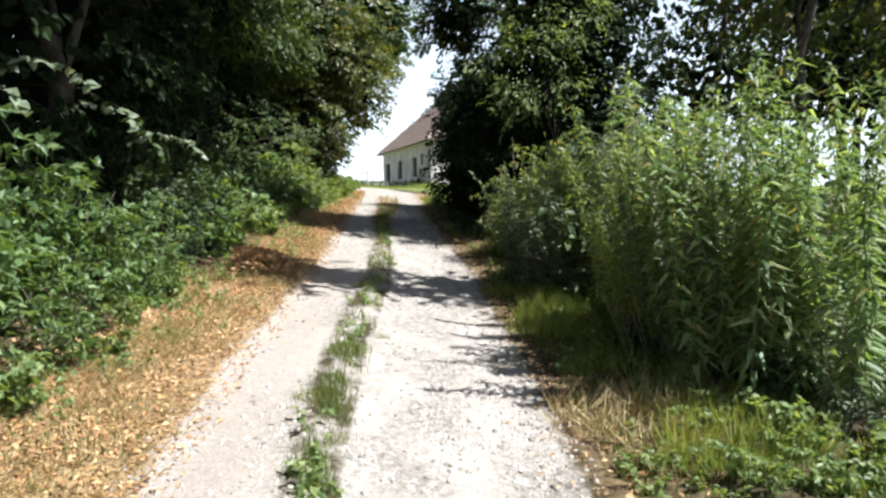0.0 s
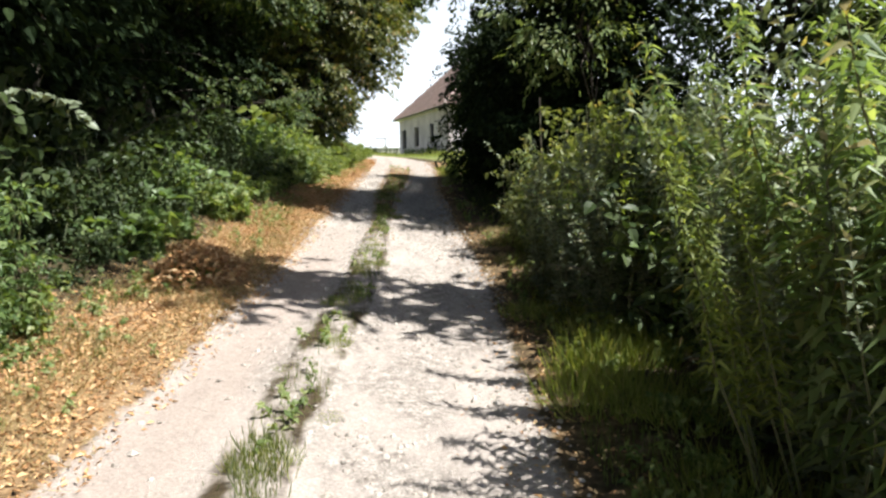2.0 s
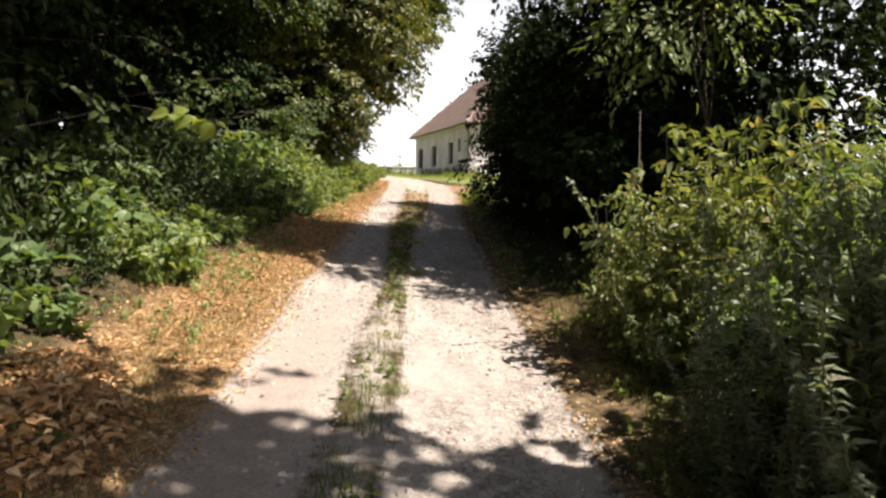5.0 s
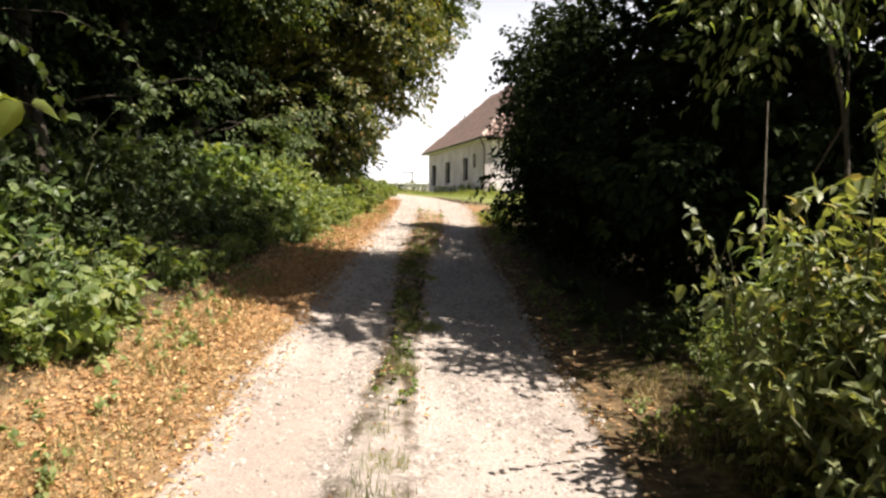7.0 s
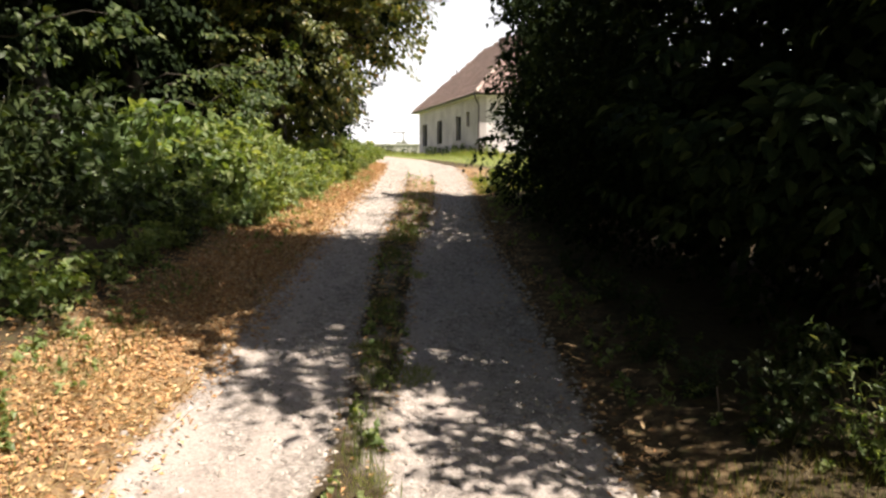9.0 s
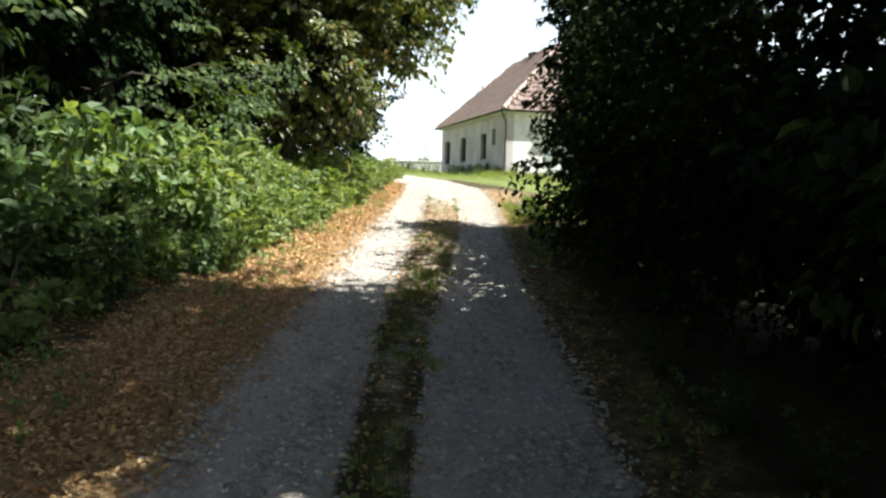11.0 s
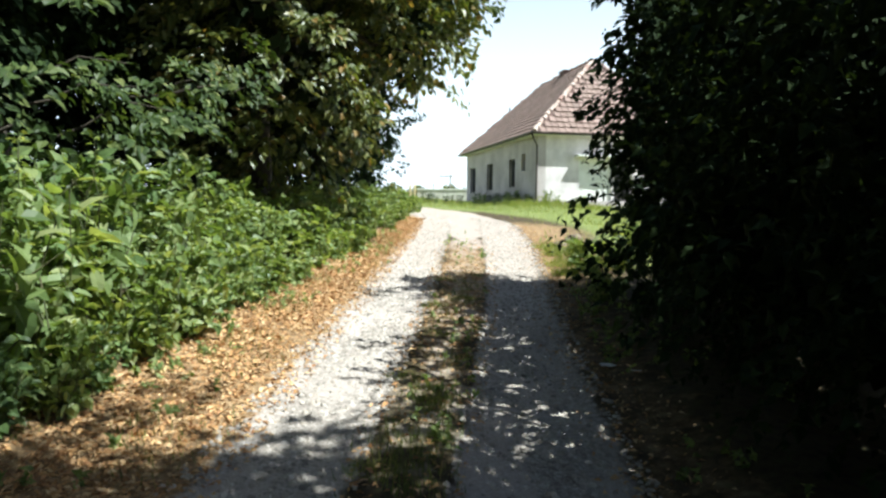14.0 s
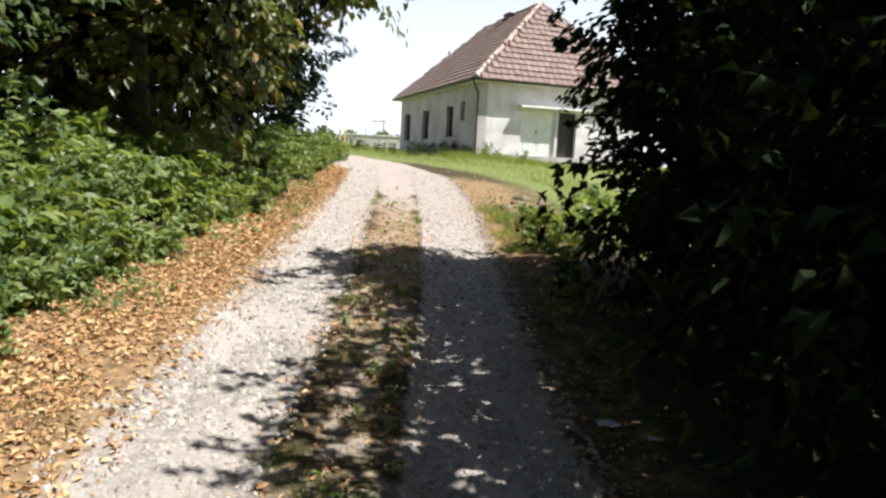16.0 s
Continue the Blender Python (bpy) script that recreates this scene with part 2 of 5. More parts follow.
def leaf_oval(at, way, up, length, width, droop=0.25, fold=0.18):
    """Leaves with a curved outline, folded along the midrib."""
    way = unit(way)
    side = unit(np.cross(way, up))
    nor = np.cross(side, way)
    L, W = length[:, None], width[:, None]

    def spot(s, u):
        return at + way * L * s + side * W * u + nor * (W * fold * abs(u) * 2 - L * droop * s * s)

    verts = np.stack([spot(0, 0), spot(0.22, -0.45), spot(0.62, -0.4), spot(1, 0), spot(0.62, 0.4), spot(0.22, 0.45), spot(0.45, 0)], 1).reshape(-1, 3)
    k = (np.arange(len(at)) * 7)[:, None, None]
    t = np.array([[0, 6, 1], [1, 6, 2], [2, 6, 3], [3, 6, 4], [4, 6, 5], [5, 6, 0]])
    return verts, (t[None] + k).reshape(-1, 3)


def leaf_round(at, way, up, length, width, droop=0.25, fold=0.15):
    """Broad leaves with a rounded outline, a midrib and a drooping tip."""
    way = unit(way)
    side = unit(np.cross(way, up))
    nor = np.cross(side, way)
    L, W = length[:, None], width[:, None]

    def spot(s, u):
        return at + way * L * s + side * W * u + nor * (W * fold * abs(u) * 2 - L * droop * s * s)

    verts = np.stack([spot(0, 0), spot(0.16, -0.38), spot(0.45, -0.5), spot(0.75, -0.3), spot(1, 0), spot(0.75, 0.3), spot(0.45, 0.5), spot(0.16, 0.38), spot(0.3, 0), spot(0.65, 0)], 1).reshape(-1, 3)
    k = (np.arange(len(at)) * 10)[:, None, None]
    t = np.array([[0, 8, 1], [1, 8, 2], [2, 8, 9], [2, 9, 3], [3, 9, 4], [0, 7, 8], [7, 6, 8], [6, 9, 8], [6, 5, 9], [5, 4, 9]])
    return verts, (t[None] + k).reshape(-1, 3)


def leaf_flat(at, way, up, length, width):
    """Simple blades of two triangles for the inside of a crown."""
    way = unit(way)
    side = unit(np.cross(way, up))
    L, W = length[:, None], width[:, None]
    verts = np.stack([at, at + way * L * 0.45 - side * W * 0.5, at + way * L, at + way * L * 0.45 + side * W * 0.5], 1).reshape(-1, 3)
    k = (np.arange(len(at)) * 4)[:, None, None]
    return verts, (np.array([[0, 2, 1], [0, 3, 2]])[None] + k).reshape(-1, 3)


def twig_leaves(rng, at, way, count, reach, length, width, spread=0.8, sag=0.25, shape=leaf_arrays):
    """Leaves set along twigs that start at the given places."""
    n = len(at)
    way = unit(way)
    s = np.tile((np.arange(count) + 0.5) / count, (n, 1)) + rng.uniform(-0.5, 0.5, (n, count)) / count
    reach_n = reach * rng.uniform(0.6, 1.2, (n, 1))
    p = at[:, None] + way[:, None] * (s * reach_n)[..., None]
    p[..., 2] -= sag * (s**2) * reach_n
    side = unit(rng.normal(size=(n, count, 3)))
    d = way[:, None] * 0.5 + side * spread
    d[..., 2] -= 0.25
    up = rng.normal(size=(n, count, 3)) * 0.38 + np.array([0.4, -0.15, 1.0])
    size = rng.uniform(0.65, 1.2, n * count)
    return shape(p.reshape(-1, 3), d.reshape(-1, 3), up.reshape(-1, 3), length * size, width * size * rng.uniform(0.85, 1.15, n * count))


def spray_leaves(rng, at, out, reach, length, width, twigs=6, per=5, shape=leaf_arrays):
    """Flat drooping sprays: a bough tip with side twigs, whose leaves all face much the same way."""
    n = len(at)
    out = unit(out * np.array([1, 1, 0.55]) + rng.normal(0, 0.35, (n, 3)))
    face = unit(np.array([0.25, -0.1, 0.85]) + out * 0.5 + rng.normal(0, 0.28, (n, 3)))
    side = unit(np.cross(out, face))
    R = (reach * rng.uniform(0.55, 1.3, n))[:, None, None, None]
    s = np.tile(((np.arange(twigs) + 0.7) / twigs)[None, :, None], (n, 1, per))
    u = np.tile(((np.arange(per) + 0.6) / per)[None, None], (n, twigs, 1))
    sign = np.where(np.arange(twigs) % 2 == 0, 1.0, -1.0)[None, :, None]
    s = s + rng.normal(0, 0.05, s.shape)
    u = u * (1.05 - 0.55 * s) * 0.6 * sign + rng.normal(0, 0.05, u.shape)
    o4, s4, f4 = out[:, None, None], side[:, None, None], face[:, None, None]
    p = at[:, None, None] + R * (o4 * (s + np.abs(u) * 0.5 - 0.35)[..., None] + s4 * u[..., None])
    p = p + f4 * rng.normal(0, 0.035, s.shape)[..., None]
    p[..., 2] -= (0.35 * np.clip(s, 0, None) ** 2)[...] * R[..., 0]
    way = o4 * 0.7 + s4 * (np.sign(u) * 0.75)[..., None] + rng.normal(0, 0.28, p.shape)
    way[..., 2] -= 0.45
    up = np.broadcast_to(f4, p.shape) + rng.normal(0, 0.3, p.shape)
    size = rng.uniform(0.6, 1.2, p.shape[0] * twigs * per)
    return shape(p.reshape(-1, 3), way.reshape(-1, 3), up.reshape(-1, 3), length * size, width * size * rng.uniform(0.85, 1.15, len(size)))


def joined(parts_list):
    """Several (verts, tris) as one."""
    verts, tris, k = [], [], 0
    for v, t in parts_list:
        verts.append(v)
        tris.append(t + k)
        k += len(v)
    return np.concatenate(verts), np.concatenate(tris)


def tube(points, radii, sides=6):
    """A tapering limb along points."""
    pts = [Vector(p) for p in points]
    verts, quads = [], []
    for i, p in enumerate(pts):
        d = (pts[min(i + 1, len(pts) - 1)] - pts[max(i - 1, 0)]).normalized()
        a = d.orthogonal().normalized()
        b = d.cross(a)
        for k in range(sides):
            w = 2 * math.pi * k / sides
            verts.append(p + (a * math.cos(w) + b * math.sin(w)) * radii[i])
    for i in range(len(pts) - 1):
        for k in range(sides):
            j = (k + 1) % sides
            quads.append((i * sides + k, i * sides + j, (i + 1) * sides + j, (i + 1) * sides + k))
    q = np.array(quads)
    tris = np.concatenate([q[:, [0, 1, 2]], q[:, [0, 2, 3]]])
    return np.array([tuple(v) for v in verts]), tris


def bent(rng, a, b, n=5, wild=0.08):
    """Points from a to b along a slightly crooked line."""
    a, b = np.array(a, float), np.array(b, float)
    far = np.linalg.norm(b - a)
    t = np.linspace(0, 1, n)[:, None]
    out = a + (b - a) * t
    out[1:-1] += rng.normal(size=(n - 2, 3)) * far * wild * 0.5
    return out


def box(bm, lo, hi):
    """A box between two corners."""
    vs = [bm.verts.new((x, y, z)) for x in (lo[0], hi[0]) for y in (lo[1], hi[1]) for z in (lo[2], hi[2])]
    for f in ((0, 1, 3, 2), (4, 6, 7, 5), (0, 4, 5, 1), (2, 3, 7, 6), (0, 2, 6, 4), (1, 5, 7, 3)):
        bm.faces.new([vs[i] for i in f])
    return bm


# ---- the lie of the land ----
LANE_Y = [-30, 3, 6, 10, 12, 14.5, 19, 22, 25, 28, 32, 36, 38, 40, 42, 44, 60]
EDGE_L = [-3.0, -1.08, -1.0, -0.66, -0.58, -0.5, -0.3, -0.17, 0.0, 0.1, 0.3, 0.35, -0.4, -4.0, -9.0, -15, -60]
EDGE_R = [-0.8, 1.12, 1.4, 1.68, 1.8, 1.8, 2.0, 2.1, 2.3, 2.55, 2.85, 2.95, 2.7, 1.8, -2.0, -9.0, -56]
STRIP_L = [-2.4, -0.38, -0.28, 0.14, 0.2, 0.42, 0.48, 0.62, 0.82, 0.92, 1.05, 1.15, 1, -1, -5, -11, -58]
STRIP_R = [-2.2, -0.14, 0.06, 0.5, 0.61, 0.68, 0.91, 1.2, 1.5, 1.68, 1.85, 1.9, 1.7, -0.3, -4.4, -10.5, -57.5]
LITTER_L = [-4.0, -2.1, -1.95, -1.5, -1.5, -1.4, -1.15, -1.05, -0.85, -0.5, -0.2, 0.0, -0.8, -5, -9, -15, -60]


def lane(which, y):
    return np.interp(y, LANE_Y, which)


def smooth(a, b, v):
    t = np.clip((v - a) / (b - a), 0, 1)
    return t * t * (3 - 2 * t)


def ground_height(x, y):
    """The height of the ground: a lane climbing to a crest, banks on both sides, level land beyond."""
    x, y = np.asarray(x, float), np.asarray(y, float)
    yy = np.where(y < 38, y, 38 + 13 * (1 - np.exp(-np.maximum(y - 38, 0) / 13)))
    yy = np.maximum(yy, -12 - 6 * (1 - np.exp(-np.maximum(-12 - y, 0) / 6)))
    xx = np.clip(x, -6, 9)
    z = 0.008 - 0.076 * (xx + 0.121) + 0.06826 * (yy - 0.109)
    z += 0.006 * np.clip(y - 55, 0, 120)
    near = 1 - smooth(26, 40, y)
    left = lane(LITTER_L, y) - x
    z += near * (0.28 * smooth(-0.2, 1.4, left) + 0.5 * smooth(1.5, 5, left))
    right = x - lane(EDGE_R, y)
    z += near * (0.16 * smooth(0.1, 1.0, right) + 0.45 * smooth(2, 7, right))
    z += 0.30 * smooth(39, 46, y) * smooth(1.5, 6, x) * (1 - smooth(60, 90, y))
    tl = smooth(-0.12, 0.2, x - lane(EDGE_L, y)) * smooth(-0.12, 0.15, lane(STRIP_L, y) - x)
    tr = smooth(-0.1, 0.15, x - lane(STRIP_R, y)) * smooth(-0.15, 0.2, lane(EDGE_R, y) - x)
    z -= 0.035 * np.maximum(tl, tr) * (1 - smooth(26, 34, y))
    z += 0.02 * np.sin(x * 1.9 + 0.6 * np.sin(y * 0.8)) * np.sin(y * 1.3 + x) + 0.012 * np.sin(x * 5.1 + y * 2.3) * np.sin(y * 4.7 - x * 1.7)
    return z


def gz(x, y):
    return float(ground_height(x, y))


def spaced(lo, hi, step, far, grow=1.35):
    """Even steps from lo to hi, then ever wider ones out to far on both sides."""
    mid = list(np.arange(lo, hi + step / 2, step))
    out, s = [], step
    a = hi
    while a < far:
        s *= grow
        a += s
        out.append(a)
    low, s, a = [], step, lo
    while a > -far:
        s *= grow
        a -= s
        low.append(a)
    return np.array(low[::-1] + mid + out)


def build_ground():
    xs, ys = spaced(-2.6, 4.0, 0.06, 2500), spaced(1.0, 41.0, 0.075, 2500)
    X, Y = np.meshgrid(xs, ys)
    rng = np.random.default_rng(4)
    close = ((X > -2.7) & (X < 4.1) & (Y > 0.9) & (Y < 41.1))
    Z = ground_height(X, Y) + close * rng.normal(0, 0.004, X.shape)
    verts = np.stack([X, Y, Z], -1).reshape(-1, 3)
    tl = smooth(-0.15, 0.2, X - lane(EDGE_L, Y)) * smooth(-0.12, 0.2, lane(STRIP_L, Y) - X)
    tr = smooth(-0.12, 0.15, X - lane(STRIP_R, Y)) * smooth(-0.2, 0.25, lane(EDGE_R, Y) - X)
    end = smooth(31, 37, Y) * smooth(-0.15, 0.2, X - lane(EDGE_L, Y)) * smooth(-0.2, 0.25, lane(EDGE_R, Y) - X)
    track = np.maximum(np.maximum(tl, tr), end)
    litter = smooth(-0.6, 0.2, X - lane(LITTER_L, Y)) * smooth(-0.35, 0.25, lane(EDGE_L, Y) - X) * (Y < 40)
    litter = np.maximum(litter, 0.35 * smooth(-0.3, 0.1, X - lane(EDGE_R, Y)) * smooth(-0.6, 0.1, lane(EDGE_R, Y) + 0.5 - X) * (Y < 34))
    wob = 0.07 * np.sin(Y * 2.1 + 1) + 0.05 * np.sin(Y * 5.3)
    strip = smooth(-0.2, 0.2, X - lane(STRIP_L, Y) + wob) * smooth(-0.2, 0.2, lane(STRIP_R, Y) - X + 0.06 * np.sin(Y * 2.7) - 0.05 * np.sin(Y * 6.1)) * (1 - smooth(33, 39, Y))
    fade = 1 - smooth(29, 37, Y)
    litter = np.maximum(litter, strip * (0.2 + 0.38 * smooth(18, 26, Y)) * fade)
    beside = X - lane(EDGE_R, Y)
    litter = np.maximum(litter, 0.6 * smooth(25, 28, Y) * (1 - smooth(36, 39.5, Y)) * smooth(-0.2, 0.2, beside) * (1 - smooth(0.5, 2.2 + 0.16 * (Y - 28), beside)))
    turf = strip * (0.44 - 0.06 * smooth(8, 13, Y)) * fade
    track = np.maximum(track, strip * (0.6 - 0.25 * smooth(12, 17, Y) + 0.5 * smooth(28, 36, Y)))
    middle = (lane(EDGE_L, Y) * 0.55 + lane(STRIP_L, Y) * 0.45 - X) / 0.42
    dust = np.exp(-middle**2) * (1 - smooth(12, 16, Y)) * 0.9 + 0.95 * smooth(22, 31, Y)
    meadow = np.maximum(smooth(38.5, 42, Y - 0.25 * np.clip(X, 0, 5)), smooth(26, 29, Y) * smooth(0.7, 2.4 + 0.16 * np.clip(Y - 28, 0, 12), X - lane(EDGE_R, Y)))
    nx, ny = len(xs), len(ys)
    i, j = np.meshgrid(np.arange(nx - 1), np.arange(ny - 1))
    q = np.stack([j * nx + i, j * nx + i + 1, (j + 1) * nx + i + 1, (j + 1) * nx + i], -1).reshape(-1, 4)
    cx, cy = (X[:-1, :-1] + X[1:, 1:]).ravel() / 2, (Y[:-1, :-1] + Y[1:, 1:]).ravel() / 2
    on = (cx > lane(EDGE_L, cy)) & (cx < lane(EDGE_R, cy)) & (cy > -14) & (cy < 44)
    for name, pick, label in (("ground", ~on, "earth and dry grass land rising to a level field"),
                              ("road", on, "pale gravel farm lane with two wheel tracks and a grassy middle strip")):
        used = np.unique(q[pick])
        back = np.full(len(verts), -1)
        back[used] = np.arange(len(used))
        me = np_mesh(name, verts[used], quads=back[q[pick]], smooth=True)
        for key, val in (("track", track), ("litter", litter), ("turf", turf), ("dust", dust), ("meadow", meadow)):
            me.attributes.new(key, "FLOAT", "POINT").data.foreach_set("value", val.ravel()[used].astype(np.float32))
        tagged(part(name, me, GROUND), label, "ground" if name == "ground" else "road", kind="structure")


build_ground()


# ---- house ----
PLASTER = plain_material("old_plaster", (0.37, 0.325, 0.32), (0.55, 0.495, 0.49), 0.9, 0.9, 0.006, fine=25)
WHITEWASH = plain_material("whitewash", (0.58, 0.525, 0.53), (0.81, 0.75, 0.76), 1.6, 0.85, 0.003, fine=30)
WHITE_PAINT = plain_material("white_paint", (0.70, 0.69, 0.66), (0.82, 0.81, 0.78), 3, 0.5, 0.001)
DARK_PAINT = plain_material("dark_paint", (0.025, 0.022, 0.02), (0.05, 0.045, 0.04), 4, 0.6)
GUTTER = plain_material("weathered_gutter", (0.035, 0.028, 0.027), (0.075, 0.055, 0.05), 4, 0.5)
ROOF_BASE = plain_material("roof_boards", (0.10, 0.06, 0.05), (0.15, 0.09, 0.075), 2, 0.9)
TILE = piece_material("clay_tile", [(0.20, 0.135, 0.115), (0.225, 0.155, 0.13), (0.26, 0.18, 0.155), (0.21, 0.145, 0.12), (0.18, 0.13, 0.11)], 0.85, 18, 0.006)
MORTAR = piece_material("mortared_cap", [(0.30, 0.21, 0.175), (0.56, 0.47, 0.42), (0.32, 0.20, 0.165), (0.48, 0.38, 0.33), (0.36, 0.25, 0.21)], 0.9, 22, 0.01)
GLASS, gn, gl, gb = material("window_glass")
gb.inputs["Base Color"].default_value, gb.inputs["Roughness"].default_value = (0.02, 0.022, 0.025, 1), 0.08

HOUSE_L, HOUSE_W, EAVE, OVER = 13.2, 7.7, 3.02, 0.36
RIDGE_IN, RIDGE_UP = 3.35, 3.98


def wall_mesh(length, height, thick, holes, along):
    """An upright wall with openings through it, in cells round the holes (from, to, low, high)."""
    us = sorted({0.0, length, *(h[0] for h in holes), *(h[1] for h in holes)})
    zs = sorted({-0.6, height, *(h[2] for h in holes), *(h[3] for h in holes)})
    bm = bmesh.new()
    for a, b in zip(us, us[1:]):
        for c, d in zip(zs, zs[1:]):
            if any(h[0] <= a and b <= h[1] and h[2] <= c and d <= h[3] for h in holes):
                continue
            box(bm, (0, a, c) if along == "y" else (a, 0, c), (thick, b, d) if along == "y" else (b, thick, d))
    bmesh.ops.remove_doubles(bm, verts=bm.verts, dist=1e-4)
    return bm


def ring_mesh(lo, hi, wide, flat):
    """A rectangular frame between two corners, thin along axis flat, its members wide."""
    bm = bmesh.new()
    o = 1 - flat
    loops = []
    for depth in (lo[flat], hi[flat]):
        for inset in (0, wide):
            loop = []
            for u, z in ((lo[o] + inset, lo[2] + inset), (hi[o] - inset, lo[2] + inset), (hi[o] - inset, hi[2] - inset), (lo[o] + inset, hi[2] - inset)):
                p = [0, 0, z]
                p[flat], p[o] = depth, u
                loop.append(bm.verts.new(p))
            loops.append(loop)
    for a, b in ((0, 1), (2, 3), (0, 2), (1, 3)):
        for k in range(4):
            j = (k + 1) % 4
            bm.faces.new((loops[a][k], loops[a][j], loops[b][j], loops[b][k]))
    bmesh.ops.recalc_face_normals(bm, faces=bm.faces)
    return bm


def tile_mesh(w, l):
    """One clay tile: a slab with a raised rounded roll and a thick lower lip. Local x across, y up the slope."""
    bm = bmesh.new()
    prof = [(-w / 2, 0.0), (-w * 0.3, 0.028), (-w * 0.1, 0.006), (w * 0.28, 0.002), (w / 2, 0.012)]
    rows = []
    for y, lift in ((-l / 2 - 0.03, 0.07), (l / 2, 0.012)):
        rows.append([bm.verts.new((x, y, lift + z)) for x, z in prof])
    low = [bm.verts.new((x, -l / 2 - 0.03, z + 0.018)) for x, z in prof]
    for a, b in zip(range(4), range(1, 5)):
        bm.faces.new((rows[0][a], rows[0][b], rows[1][b], rows[1][a]))
        bm.faces.new((low[a], low[b], rows[0][b], rows[0][a]))
    me = bpy.data.meshes.new("tile")
    bm.to_mesh(me)
    bm.free()
    me.materials.append(TILE)
    return me


def cap_mesh(l, r):
    """A half-round cap for a hip or ridge, with its ends closed. Local y along the hip."""
    bm = bmesh.new()
    rings = []
    for y, k in ((-l / 2, 1.12), (l / 2, 0.92)):
        rings.append([bm.verts.new((r * k * math.cos(a), y, r * k * math.sin(a) - 0.02)) for a in np.linspace(-0.1, math.pi + 0.1, 7)])
    for a in range(6):
        bm.faces.new((rings[0][a], rings[0][a + 1], rings[1][a + 1], rings[1][a]))
    bm.faces.new(rings[0][::-1])
    bm.faces.new(rings[1])
    me = bpy.data.meshes.new("ridge_cap")
    bm.to_mesh(me)
    bm.free()
    me.materials.append(MORTAR)
    return me


def frame_of(origin, across, upward):
    """A matrix with x across, y up a slope and z off it."""
    x = Vector(across).normalized()
    y = Vector(upward).normalized()
    m = Matrix((x, y, x.cross(y))).transposed().to_4x4()
    return Matrix.Translation(origin) @ m


def build_house():
    house = tagged(new("house"), "old farmhouse with pale stained plaster and red tiled hip roof", "house")
    house.matrix_world = pose(5.105, 47.514, 3.08, 0, 0, 11.95)
    side_holes = [(3.28, 4.27, 0.72, 2.12), (7.24, 8.45, 0.66, 2.12), (10.95, 12.3, 0.6, 2.1), (1.68, 2.3, 1.45, 2.25)]
    front_holes = [(1.95, 3.55, 0.0, 1.95), (3.68, 4.55, 0.0, 1.93)]
    t = 0.38
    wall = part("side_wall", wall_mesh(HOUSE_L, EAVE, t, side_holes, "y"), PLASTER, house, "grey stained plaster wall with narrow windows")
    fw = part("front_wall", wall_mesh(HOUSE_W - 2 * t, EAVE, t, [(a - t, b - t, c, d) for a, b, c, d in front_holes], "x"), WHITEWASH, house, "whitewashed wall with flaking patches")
    fw.location.x, fw.location.y = t, 0.004
    far = part("side_wall", wall_mesh(HOUSE_L, EAVE, t, [], "y"), PLASTER, house)
    far.location.x = HOUSE_W - t
    rear = part("rear_wall", wall_mesh(HOUSE_W - 2 * t, EAVE, t, [], "x"), PLASTER, house)
    rear.location = (t, HOUSE_L - t, 0)
    bm = box(bmesh.new(), (t, t, EAVE - 0.2), (HOUSE_W - t, HOUSE_L - t, EAVE - 0.05))
    part("attic_floor", bm, DARK_PAINT, house)
    # side windows: dark frames, panes and sills
    for a, b, c, d in side_holes:
        mid = (a + b) / 2
        win = part("window", ring_mesh((0.16, a, c), (0.22, b, d), 0.07, 0), DARK_PAINT, house, "narrow weathered dark window")
        part("mullion", box(bmesh.new(), (0.165, mid - 0.03, c + 0.07), (0.215, mid + 0.03, d - 0.07)), DARK_PAINT, win)
        for p, q in ((a + 0.07, mid - 0.03), (mid + 0.03, b - 0.07)):
            if c > 1.0:
                part("board", box(bmesh.new(), (0.17, p, c + 0.07), (0.2, q, d - 0.07)), PLASTER, win, "grey board closing the window")
                continue
            part("pane", box(bmesh.new(), (0.185, p, c + 0.07), (0.193, q, d - 0.07)), GLASS, win)
        bm = box(bmesh.new(), (-0.05, a - 0.05, c - 0.06), (0.16, b + 0.05, c - 0.003))
        part("sill", bm, PLASTER, win)
    # the front: white double door, dark doorway, canopy slab
    a, b, c, d = front_holes[0]
    door = part("door", ring_mesh((a, 0.1, c - 0.08), (b, 0.18, d), 0.08, 1), WHITE_PAINT, house, "white painted wooden double door")
    w = (b - a - 0.16) / 2
    for k in range(2):
        x0 = a + 0.08 + k * w
        bm = box(bmesh.new(), (x0 + 0.005, 0.12, c + 0.02), (x0 + w - 0.005, 0.16, d - 0.085))
        for z0, z1 in ((0.15, 0.8), (0.95, 1.75)):
            box(bm, (x0 + 0.12, 0.105, z0), (x0 + w - 0.12, 0.119, z1))
        part("door_leaf", bm, WHITE_PAINT, door)
    part("handle", box(bmesh.new(), (a + w + 0.0, 0.06, 0.98), (a + w + 0.04, 0.117, 1.1)), DARK_PAINT, door)
    a, b, c, d = front_holes[1]
    dark = part("doorway", ring_mesh((a, 0.2, c - 0.07), (b, 0.3, d), 0.07, 1), DARK_PAINT, house, "dark doorway frame, its opening filled dark for the unlit inside")
    # dark boards across the open doorway stand in for the unlit inside
    for k in range(5):
        x0 = a + 0.07 + k * (b - a - 0.14) / 5
        part("plank", box(bmesh.new(), (x0 + 0.004, 0.24, c), (x0 + (b - a - 0.14) / 5 - 0.004, 0.27 + 0.004 * (k % 2), d - 0.07)), DARK_PAINT, dark)
